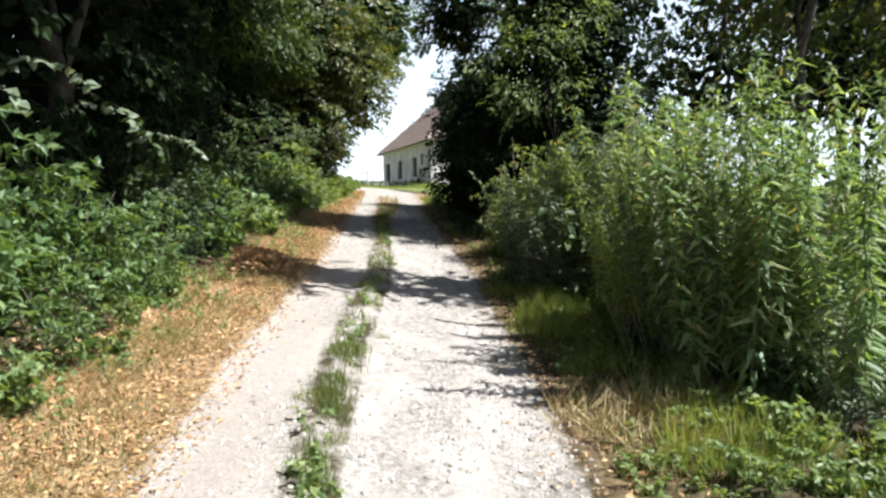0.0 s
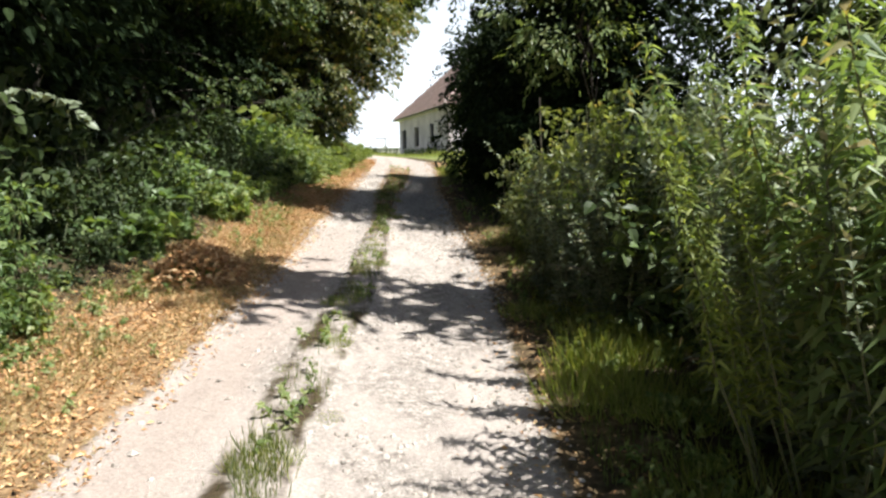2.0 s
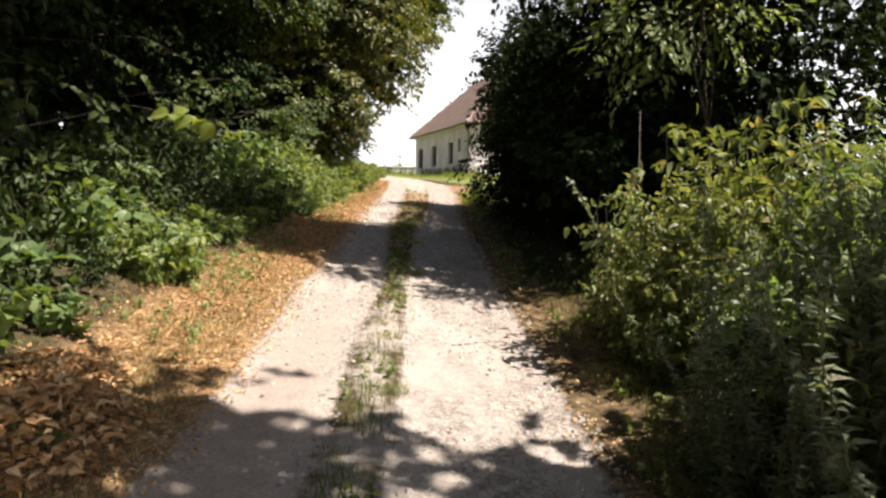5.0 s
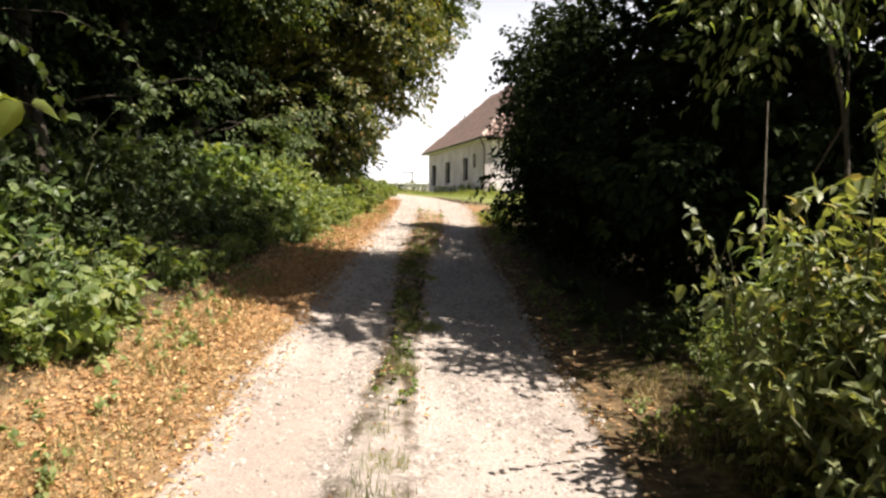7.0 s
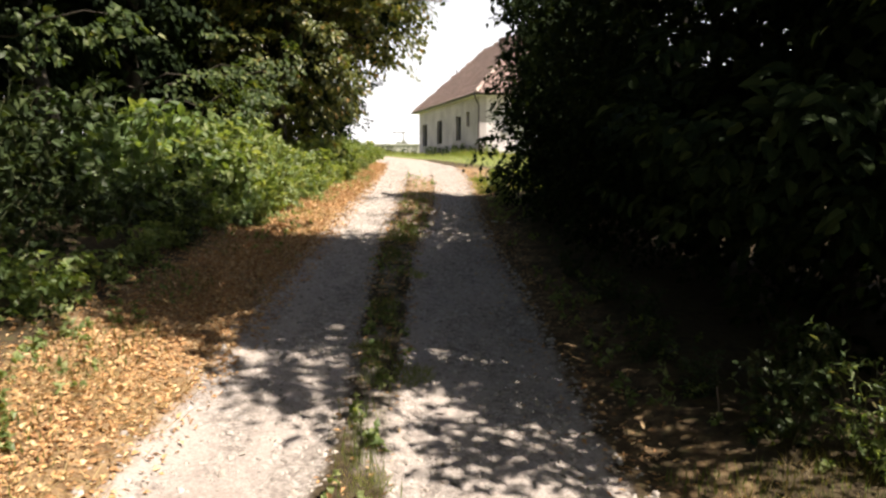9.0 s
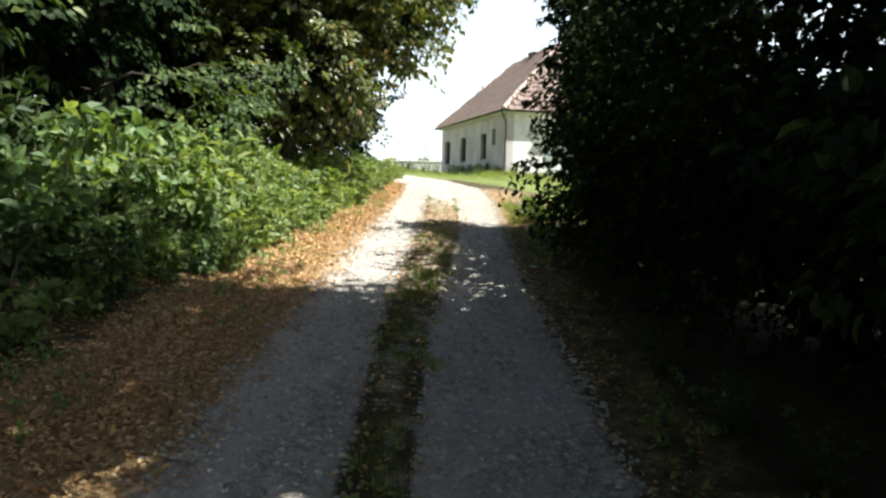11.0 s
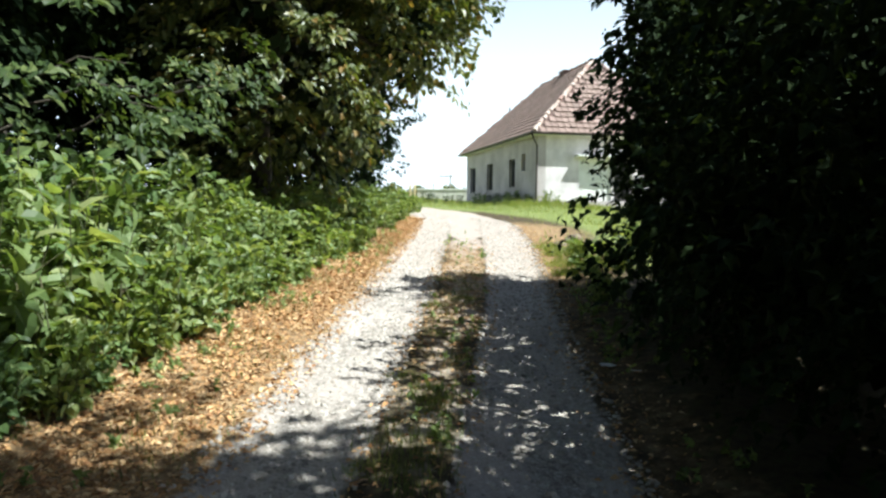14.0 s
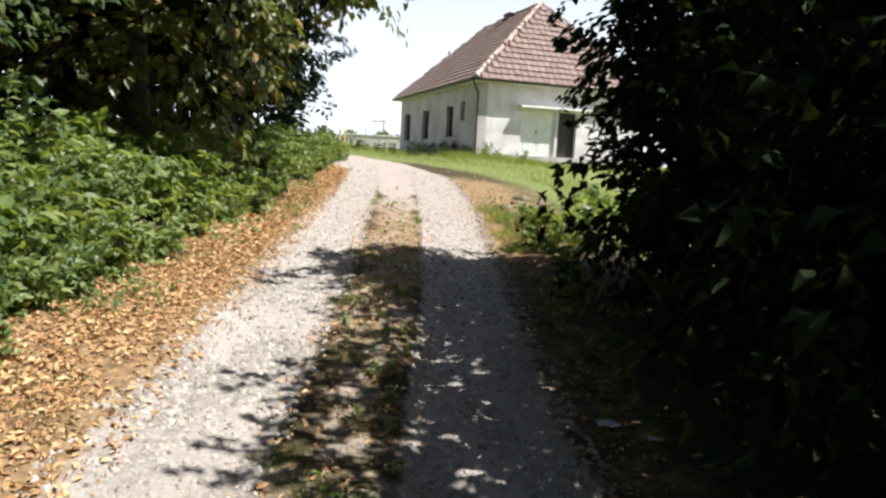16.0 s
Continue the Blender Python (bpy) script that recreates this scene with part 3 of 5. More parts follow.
    bm = box(bmesh.new(), (1.75, -0.42, 2.0), (5.0, 0.0, 2.09))
    bmesh.ops.bevel(bm, geom=bm.edges[:], offset=0.012, segments=1, affect="EDGES")
    part("canopy", bm, WHITE_PAINT, house, "thin white concrete canopy")
    bm = bmesh.new()
    box(bm, (-0.012, -0.01, -0.6), (HOUSE_W + 0.012, -0.002, 0.03))
    part("plinth", bm, PLASTER, house)
    # roof: boards under tile courses
    o = OVER
    E = [Vector((-o, -o, EAVE)), Vector((HOUSE_W + o, -o, EAVE)), Vector((HOUSE_W + o, HOUSE_L + o, EAVE)), Vector((-o, HOUSE_L + o, EAVE))]
    xm = HOUSE_W / 2
    R = [Vector((xm, -o + RIDGE_IN, EAVE + RIDGE_UP)), Vector((xm, HOUSE_L + o - RIDGE_IN, EAVE + RIDGE_UP))]
    bm = bmesh.new()
    e, r = [bm.verts.new(v) for v in E], [bm.verts.new(v) for v in R]
    for f in ((e[0], e[1], r[0]), (e[1], e[2], r[1], r[0]), (e[2], e[3], r[1]), (e[3], e[0], r[0], r[1]), (e[3], e[2], e[1], e[0])):
        bm.faces.new(f)
    roof = part("roof", bm, ROOF_BASE, house, "red clay tile hip roof")
    tm, rng = tile_mesh(0.30, 0.335), np.random.default_rng(9)
    # front slope: tiles as pieces
    up = (R[0] - (E[0] + E[1]) / 2)
    slope = up.length
    rows = int(slope / 0.335)
    for i in range(rows):
        s = (i + 0.5) * 0.335 / slope
        half = (E[1] - E[0]).length / 2 * (1 - s) - 0.12
        n = max(1, int(2 * half / 0.30))
        for k in range(n):
            at = (E[0] + E[1]) / 2 + up * s + Vector((1, 0, 0)) * ((k - (n - 1) / 2) * 0.30) + Vector(rng.normal(0, 0.006, 3))
            ob = new("tile", tm)
            ob.parent = roof
            ob.matrix_basis = frame_of(at, (1, 0, 0), up) @ pose(0, 0, 0.004, rng.normal(0, 1.0), rng.normal(0, 1.2), rng.normal(0, 0.8))
    # long slope and the others: joined courses
    vs, fs = [], []
    tv = np.array([tuple(v.co) for v in tm.vertices])
    tf = np.array([tuple(p.vertices) for p in tm.polygons])
    count = 0
    for a, b, r0, r1 in ((E[3], E[0], R[1], R[0]), (E[1], E[2], R[0], R[1]), (E[2], E[3], R[1], R[1])):
        across = (b - a).normalized()
        top = (r0 + r1) / 2
        foot = a + across * (top - a).dot(across)
        up = top - foot
        slope = up.length
        for i in range(int(slope / 0.335)):
            s = (i + 0.5) * 0.335 / slope
            p0, p1 = a.lerp(r0, s), b.lerp(r1, s)
            n = max(1, int(((p1 - p0).length - 0.2) / 0.30))
            for k in range(n):
                at = (p0 + p1) / 2 + across * ((k - (n - 1) / 2) * 0.30)
                m = np.array(frame_of(at, across, up) @ pose(0, 0, 0.004, rng.normal(0, 1.0), rng.normal(0, 1.2), 0))
                vs.append(tv @ m[:3, :3].T + m[:3, 3])
                fs.append(tf + count * len(tv))
                count += 1
    tiles = part("tiling", np_mesh("tiling", np.concatenate(vs), quads=np.concatenate(fs)), TILE, roof)
    tagged(tiles, kind="stuff")
    cm = cap_mesh(0.36, 0.09)
    for a, b in ((E[0], R[0]), (E[1], R[0]), (E[3], R[1]), (E[2], R[1]), (R[0], R[1])):
        d = b - a
        n = int(d.length / 0.33)
        for k in range(n):
            ob = new("ridge_cap", cm)
            ob.parent = roof
            side = d.cross(Vector((0, 0, 1))).normalized()
            ob.matrix_basis = frame_of(a + d * ((k + 0.5) / n) + Vector((0, 0, 0.05)), side, d) @ pose(rng.normal(0, 0.02), 0, rng.normal(0, 0.015), rng.normal(0, 5), rng.normal(0, 8), rng.normal(0, 7)) @ Matrix.Diagonal((rng.uniform(0.8, 1.4), 0.9, rng.uniform(0.8, 1.3), 1))
    # eaves, gutters and downpipe
    bm = bmesh.new()
    box(bm, (-o + 0.03, -o + 0.03, EAVE - 0.10), (HOUSE_W + o - 0.03, HOUSE_L + o - 0.03, EAVE - 0.006))
    part("soffit", bm, WHITE_PAINT, house, "pale boxed eaves")
    for lo, hi in (((-o - 0.02, -o - 0.02, EAVE - 0.09), (HOUSE_W + o + 0.02, -o + 0.025, EAVE + 0.05)), ((-o - 0.02, -o + 0.028, EAVE - 0.09), (-o + 0.025, HOUSE_L + o, EAVE + 0.05))):
        part("fascia", box(bmesh.new(), lo, hi), GUTTER, house, "dark brown fascia board")
    for a, b in ((E[0], E[1]), (E[3], E[0])):
        d = (b - a).normalized()
        out = Vector((0, -1, 0)) if abs(d.x) > 0.5 else Vector((-1, 0, 0))
        bm = bmesh.new()
        prof = [(out * (0.085 + 0.085 * math.cos(w)) + Vector((0, 0, -0.005 + 0.095 * math.sin(w)))) for w in np.linspace(math.pi, 2 * math.pi, 7)]
        prof += [(out * (0.085 + 0.072 * math.cos(w)) + Vector((0, 0, 0.0 + 0.08 * math.sin(w)))) for w in np.linspace(2 * math.pi, math.pi, 7)]
        ra = [bm.verts.new(a - d * 0.06 + p) for p in prof]
        rb = [bm.verts.new(b + d * 0.06 + p) for p in prof]
        for k in range(len(prof)):
            j = (k + 1) % len(prof)
            bm.faces.new((ra[k], ra[j], rb[j], rb[k]))
        part("gutter", bm, GUTTER, house, "rusty brown gutter")
    v, f = tube([(-o - 0.04, -o - 0.02, EAVE - 0.06), (-o + 0.02, -o + 0.05, EAVE - 0.25), (-0.06, -0.05, EAVE - 0.55), (-0.06, -0.05, 0.9), (-0.06, -0.05, -0.2)], [0.045] * 5, 8)
    part("downpipe", np_mesh("downpipe", v, tris=f, smooth=True), GUTTER, house, "grey metal downpipe")
    # chimney behind the ridge and a vent pipe
    bm = box(bmesh.new(), (xm - 0.3, 6.0, EAVE + RIDGE_UP - 0.5), (xm + 0.3, 6.7, EAVE + RIDGE_UP + 0.06))
    box(bm, (xm - 0.36, 5.94, EAVE + RIDGE_UP + 0.061), (xm + 0.36, 6.76, EAVE + RIDGE_UP + 0.12))
    part("chimney", bm, ROOF_BASE, house, "low brick chimney")
    v, f = tube([(xm - 1.4, 12.2, EAVE + 1.2), (xm - 1.4, 12.2, EAVE + 2.9)], [0.05, 0.05], 6)
    part("vent_pipe", np_mesh("vent_pipe", v, tris=f), GUTTER, house)


build_house()


# ---- plants ----
def blob_twigs(rng, c, r, n, lump=0.22, deep=0.18):
    """Starts and ways of twigs over a lumpy ellipsoid."""
    d = unit(rng.normal(size=(n, 3)))
    ph = rng.uniform(0, 6.28, 6)
    wave = np.sin(d[:, 0] * 4 + ph[0]) * np.sin(d[:, 1] * 5 + ph[1]) + np.sin(d[:, 2] * 6 + ph[2]) * np.sin(d[:, 0] * 7 + ph[3])
    k = (1 + lump * 0.6 * wave) * (1 - np.abs(rng.normal(0, deep, n)))
    return np.array(c) + d * np.array(r) * k[:, None], d


def crown_mesh(rng, blobs, leaf=(0.13, 0.085), per=9, reach=0.5, inner=0.38, mats=None, density=14.0, fill=1.0, boughs=0.0):
    """Leaves on twigs or in sprays over every blob, and larger leaves within."""
    out, core, low = [], [], []
    for c, r, *thin in blobs:
        rough = 1.7 if c[2] > 5.9 else 1.0
        area = 4 * math.pi * ((r[0] * r[1]) ** 1.6 / 3 + (r[0] * r[2]) ** 1.6 / 3 + (r[1] * r[2]) ** 1.6 / 3) ** (1 / 1.6)
        if boughs:
            at, d = blob_twigs(rng, c, r, int(area * boughs / rough**1.4), 0.34, 0.12)
            # low blobs take the third material, a leaf coloured darker for shade
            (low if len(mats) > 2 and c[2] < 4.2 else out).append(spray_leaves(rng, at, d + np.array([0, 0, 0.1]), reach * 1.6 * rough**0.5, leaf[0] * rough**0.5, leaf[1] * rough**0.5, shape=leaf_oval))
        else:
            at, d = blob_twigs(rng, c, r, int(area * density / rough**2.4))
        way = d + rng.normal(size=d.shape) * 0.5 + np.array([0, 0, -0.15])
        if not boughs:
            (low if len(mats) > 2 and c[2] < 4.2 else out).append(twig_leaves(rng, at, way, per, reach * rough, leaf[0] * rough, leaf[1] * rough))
        # larger leaves within, whose material carries the crown's inner shade as colour
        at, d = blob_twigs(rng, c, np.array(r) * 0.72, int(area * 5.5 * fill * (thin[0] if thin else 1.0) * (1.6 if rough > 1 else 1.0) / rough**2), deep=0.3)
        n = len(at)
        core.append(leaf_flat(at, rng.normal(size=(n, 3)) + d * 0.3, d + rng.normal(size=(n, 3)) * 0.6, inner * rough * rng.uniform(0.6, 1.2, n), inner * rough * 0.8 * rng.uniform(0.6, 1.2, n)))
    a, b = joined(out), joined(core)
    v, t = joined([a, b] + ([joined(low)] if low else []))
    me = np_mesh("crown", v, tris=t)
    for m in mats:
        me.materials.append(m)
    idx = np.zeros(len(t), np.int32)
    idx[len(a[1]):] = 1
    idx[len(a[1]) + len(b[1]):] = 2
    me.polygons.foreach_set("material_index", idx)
    return me


def make_tree(seed, label, trunk, limbs, blobs, mats, leaf=(0.13, 0.085), density=14.0, reach=0.5, fill=1.0, per=9, inner=0.32, category="tree", name="tree", boughs=0.0):
    """A tree: tapered trunk, limbs into the crown, and the crown."""
    rng = np.random.default_rng(seed)
    thing = tagged(new(name), label, category)
    pts = bent(rng, (0, 0, -0.3), (trunk[0], trunk[1], trunk[2]), 7, 0.05)
    v, t = tube(pts, np.linspace(trunk[3], trunk[3] * 0.35, 7), 9)
    part("trunk", np_mesh("trunk", v, tris=t, smooth=True), BARK, thing)
    for k in range(limbs):
        c, r = blobs[k % len(blobs)][:2]
        a = pts[min(6, 2 + k % 5)]
        b = np.array(c) + rng.uniform(-0.45, 0.45, 3) * np.array(r)
        v, t = tube(bent(rng, a, b, 6, 0.12), np.linspace(trunk[3] * 0.38, 0.02, 6), 6)
        part("limb", np_mesh("limb", v, tris=t, smooth=True), BARK, thing)
    part("crown", crown_mesh(rng, blobs, leaf, per, reach, inner, mats=mats, density=density, fill=fill, boughs=boughs), None, thing)
    return thing


def place(thing, x, y, turn=0.0, size=1.0, sink=0.03, lean=0.0):
    """Stand a thing on the ground, turned and sized, leaning towards -x by so many degrees."""
    thing.matrix_basis = pose(x, y, gz(x, y) - sink, 0, -lean, 0) @ pose(0, 0, 0, 0, 0, turn) @ Matrix.Diagonal((size, size, size, 1))
    return thing


def again(thing, x, y, turn=0.0, size=1.0, sink=0.03, lean=0.0):
    ob = copy_thing(thing, Matrix.Identity(4))
    return place(ob, x, y, turn, size, sink, lean)


# left wood: crowns that lean out over the lane, low leaves darkened for shade
LEFT_TREES = []
for seed, blobs in ((21, [((0.0, 0.0, 7.2), (2.7, 2.6, 2.6)), ((1.6, 0.2, 6.6), (1.9, 2.3, 1.5)), ((3.5, 0.0, 7.9), (1.7, 2.0, 1.4)), ((-0.3, -0.2, 2.9), (1.6, 2.1, 2.3))]),
                    (22, [((0.2, 0.3, 7.0), (2.6, 2.5, 2.8)), ((1.7, -0.5, 6.7), (1.8, 2.2, 1.6)), ((3.6, -0.2, 8.0), (1.7, 2.1, 1.5)), ((-0.4, 0.4, 3.1), (1.6, 2.0, 2.4))]),
                    (23, [((-0.2, 0.0, 7.4), (2.8, 2.5, 2.5)), ((1.5, 0.5, 6.5), (2.0, 2.2, 1.5)), ((3.4, 0.3, 7.8), (1.8, 2.0, 1.4)), ((-0.2, 0.1, 2.7), (1.5, 2.2, 2.2))])):
    LEFT_TREES.append(make_tree(seed, "tall dense broadleaf tree leaning out over the lane bank", (0.3, 0.0, 7.0, 0.17), 7, blobs, (LEAF_WOOD, LEAF_INNER_SHADED, LEAF_TREE_SHADED), leaf=(0.14, 0.095), fill=1.6, reach=0.34, boughs=3.4))
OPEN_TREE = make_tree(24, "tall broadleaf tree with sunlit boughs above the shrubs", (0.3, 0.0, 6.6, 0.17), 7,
                      [((0.2, 0.2, 6.7), (2.5, 2.4, 2.5)), ((1.5, 0.2, 5.0), (1.5, 2.0, 1.2)), ((-0.4, 0.0, 2.9), (1.5, 2.1, 2.2))], (LEAF_WOOD, LEAF_INNER_SHADED, LEAF_TREE_SHADED), leaf=(0.14, 0.095), fill=1.8, reach=0.36, boughs=3.6)
LEFT_AT = [(-4.3, -1.0), (-4.3, 2.4), (-4.2, 5.6), (-3.8, 8.8), (-3.8, 11.8), (-4.3, 15.0), (-4.6, 18.1), (-4.5, 21.2), (-4.3, 24.3), (-2.2, 32.4), (-1.9, 35.8), (-1.7, 39.2)]
for i, (x, y) in enumerate(LEFT_AT):
    if i == 5:
        thing = OPEN_TREE
    else:
        thing = LEFT_TREES[i] if i < 3 else copy_thing(OPEN_TREE if 5 < i < 9 else LEFT_TREES[i % 3], Matrix.Identity(4))
    place(thing, x, y, (i * 37) % 50 - 25, 0.92 + 0.03 * (i % 5))
# the lit tree whose boughs hang over the lane
big = make_tree(31, "broadleaf tree with sunlit yellowing boughs hanging over the lane", (0.4, 0, 6.5, 0.2), 8,
                [((0.2, 0.0, 6.4), (2.8, 2.6, 2.8)), ((2.1, 0.4, 5.2), (1.8, 2.0, 1.7)), ((2.5, 0.6, 3.5), (1.0, 1.4, 0.9)), ((0.2, 0.0, 2.8), (1.7, 2.1, 2.2))], (LEAF_TREE, LEAF_INNER_SHADED), leaf=(0.15, 0.095), reach=0.4, boughs=4.2)
place(big, -2.2, 28.6, 6)
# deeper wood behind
deep = make_tree(41, "broadleaf tree deep in the wood, leaves darkened for shade", (0, 0, 8, 0.2), 4, [((0, 0, 6.8), (3.2, 3.2, 3.6)), ((0, 0, 2.4), (2.4, 2.8, 2.4))], (LEAF_TREE_SHADED, LEAF_INNER_SHADED), leaf=(0.24, 0.16), density=3.0, reach=0.7, fill=1.3, inner=0.4)
for i, (x, y) in enumerate([(-8.6, -3), (-8.2, 2.5), (-8.8, 8), (-8.3, 13.5), (-8.7, 19), (-8.2, 24.5), (-8.4, 30), (-7.8, 36)]):
    place(deep if i == 0 else copy_thing(deep, Matrix.Identity(4)), x, y, i * 61, 0.95 + 0.05 * (i % 3))

for i, (x, y) in enumerate([(-6.6, 20.5), (-6.4, 24.0), (-6.2, 27.5), (-5.8, 31.0), (-5.6, 34.5), (-5.4, 38.0), (-5.2, 42.0), (-8.0, 42.0)]):
    again(deep, x, y, i * 83, 0.78 + 0.06 * (i % 3))
# right: dense trees to the ground beside the lane, leaves coloured dark for shade
RIGHT = [make_tree(51, "dense broadleaf tree with shade-darkened foliage down to the ground", (0.3, 0, 6, 0.18), 7,
                   [((0.2, 0, 1.7), (2.35, 2.2, 1.9)), ((0.0, 0, 4.1), (2.1, 2.3, 2.2)), ((0.3, 0.1, 7.3), (2.5, 2.2, 2.2)), ((-2.5, 0.8, 5.3), (0.9, 1.1, 0.5)), ((-0.7, -0.2, 9.3), (2.3, 1.8, 1.6))], (LEAF_WOOD, LEAF_INNER_SHADED, LEAF_TREE_SHADED), leaf=(0.12, 0.075), boughs=4.0, reach=0.3, fill=8.5, inner=0.17),
         make_tree(52, "dense bushy tree with shade-darkened foliage down to the ground", (0.3, 0, 4, 0.14), 6,
                   [((-0.3, 0, 1.35), (1.8, 2.1, 1.45)), ((-0.85, 0.1, 3.0), (0.95, 2.1, 1.6), 0.4)], (LEAF_TREE_SHADED, LEAF_INNER_SHADED), leaf=(0.10, 0.065), density=16, fill=15, inner=0.18)]
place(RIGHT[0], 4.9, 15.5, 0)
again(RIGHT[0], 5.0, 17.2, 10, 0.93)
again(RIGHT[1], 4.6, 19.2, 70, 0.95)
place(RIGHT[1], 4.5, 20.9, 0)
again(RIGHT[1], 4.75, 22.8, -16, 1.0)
last = make_tree(53, "dense bushy tree with shade-darkened foliage ending the thicket", (0.3, 0, 4, 0.12), 6,
                 [((0.5, 0, 1.4), (1.9, 1.8, 1.6)), ((-0.3, 0.0, 3.3), (1.75, 1.7, 1.8)), ((-1.15, 0.4, 3.7), (0.85, 0.9, 1.4)), ((-1.1, 0.4, 2.2), (0.8, 0.9, 1.3)), ((-0.4, 0.3, 4.9), (0.9, 1.0, 0.9)), ((-0.9, 0.0, 0.9), (0.95, 1.2, 1.0))], (LEAF_TREE_SHADED, LEAF_INNER_SHADED), leaf=(0.125, 0.075), fill=10.0, inner=0.17, reach=0.27, boughs=5.5)
place(last, 5.0, 24.7)
# LEAF_BRIGHT here puts the sunlight on these boughs into the leaf colour
ash = make_tree(55, "young broadleaf tree with sunlit green boughs above the weeds", (-0.3, 0, 3.9, 0.03), 4,
                [((-0.5, -0.1, 3.5), (0.95, 0.8, 0.8)), ((0.0, 0.1, 4.8), (1.15, 0.95, 0.9))], (LEAF_BRIGHT, LEAF_INNER_SHADED), leaf=(0.11, 0.05), boughs=5.5, fill=0.4, inner=0.18, reach=0.34)
place(ash, 4.1, 14.0)
# a tall slender tree among the weeds, whose shade falls across the lane
slim = make_tree(71, "tall slender tree rising out of the weeds", (-0.6, -0.3, 9.0, 0.075), 3, [((-0.1, -0.2, 6.6), (1.0, 0.8, 1.2)), ((-0.8, -0.4, 9.6), (1.2, 0.95, 1.0)), ((0.3, 0.4, 4.4), (1.3, 0.9, 1.1))], (LEAF_TREE, LEAF_INNER_SHADED), density=16, fill=5.0, inner=0.25)
place(slim, 5.6, 7.9)
# looser trees behind the weeds
loose = make_tree(61, "slender broadleaf tree behind the tall weeds", (0.2, 0, 6.5, 0.11), 8, [((0, 0, 5.6), (2.2, 2.3, 2.6)), ((-0.4, 0.3, 3.3), (1.8, 2.0, 1.3))], (LEAF_WOOD, LEAF_INNER_SHADED), leaf=(0.16, 0.10), boughs=1.7, reach=0.42, fill=0.7)
for i, (x, y) in enumerate([(12.6, 3.0), (12.9, 6.6), (11.4, 10.2), (9.6, 12.4), (8.6, 16.0), (12.8, 16.5), (9.8, 8.6), (16.0, 11.5)]):
    place(loose if i == 0 else copy_thing(loose, Matrix.Identity(4)), x, y, i * 70, 1.0 + 0.06 * (i % 3))


def make_shrub(seed, label, height, radius, leaf, mats, stems=11, per=9, twigs=14, name="shrub", category="shrub", shape=leaf_oval):
    """Stems fanning from one root, set with twigs of leaves."""
    rng = np.random.default_rng(seed)
    thing = tagged(new(name), label, category)
    wood, at, way = [], [], []
    for k in range(stems):
        a = rng.uniform(0, 6.28)
        rr = radius * math.sqrt(rng.uniform(0.05, 1))
        h = height * rng.uniform(0.55, 1.05)
        pts = bent(rng, (rr * 0.25 * math.cos(a), rr * 0.25 * math.sin(a), -0.05), (rr * math.cos(a), rr * math.sin(a), h), 6, 0.1)
        wood.append(tube(pts, np.linspace(0.010, 0.003, 6), 3))
        for s in rng.uniform(0.08, 1.0, twigs):
            i = min(4, int(s * 5))
            p = pts[i] + (pts[i + 1] - pts[i]) * (s * 5 - i)
            at.append(p)
            w = rng.uniform(0, 6.28)
            way.append((math.cos(w), math.sin(w), rng.uniform(0.0, 0.7)))
    for v, t in wood:
        part("stem", np_mesh("stem", v, tris=t), STEM, thing)
    v, t = twig_leaves(rng, np.array(at), np.array(way), per, radius * 0.45, leaf[0], leaf[1], sag=0.3, shape=shape)
    part("foliage", np_mesh("foliage", v, tris=t), mats, thing)
    return thing


def make_weed(seed, label, height, radius, stems, leaf=(0.14, 0.036), mat=None, plume=True, droop=0.35, sway=0.17, thick=46, foot=0.12):
    """A clump of upright stems with narrow leaves all the way up and feathery tops."""
    rng = np.random.default_rng(seed)
    thing = tagged(new("weed_clump"), label, "weed")
    wood, foliage = [], []
    for k in range(stems):
        a, rr = rng.uniform(0, 6.28), radius * math.sqrt(rng.uniform(0, 1))
        h = height * rng.uniform(0.68, 1.05)
        lean = rng.normal(0, sway, 2) * h
        base = np.array([rr * math.cos(a), rr * math.sin(a), -0.05])
        pts = bent(rng, base, base + np.array([lean[0], lean[1], h]), 6, 0.03)
        wood.append(tube(pts, np.linspace(0.007, 0.003, 6), 3))
        n = int(h * thick)
        s = np.sort(rng.uniform(foot, 1.0, n))
        p = np.stack([np.interp(s, np.linspace(0, 1, 6), pts[:, c]) for c in range(3)], -1)
        w = np.arange(n) * 2.4 + rng.uniform(0, 6)
        d = np.stack([np.cos(w), np.sin(w), rng.uniform(0.1, 0.75, n)], -1)
        size = (1.15 - 0.6 * s) * rng.uniform(0.75, 1.2, n)
        foliage.append(leaf_arrays(p, d, np.tile([0.0, 0, 1.0], (n, 1)) + rng.normal(0, 0.25, (n, 3)), leaf[0] * size, leaf[1] * size, droop, 0.15))
        if plume:
            m = 16
            q = pts[-1] + np.stack([rng.normal(0, 0.02, m), rng.normal(0, 0.02, m), rng.uniform(-0.22, 0.06, m)], -1)
            w = rng.uniform(0, 6.28, m)
            d = np.stack([np.cos(w), np.sin(w), rng.uniform(0.3, 1.3, m)], -1)
            foliage.append(leaf_arrays(q, d, rng.normal(size=(m, 3)), np.full(m, 0.06), np.full(m, 0.02), 0.2, 0.1))
    for v, t in wood:
        part("stem", np_mesh("stem", v, tris=t), STEM, thing)
    v, t = joined(foliage)
    part("foliage", np_mesh("foliage", v, tris=t), mat or LEAF_WEED, thing)
    return thing


prng = np.random.default_rng(77)


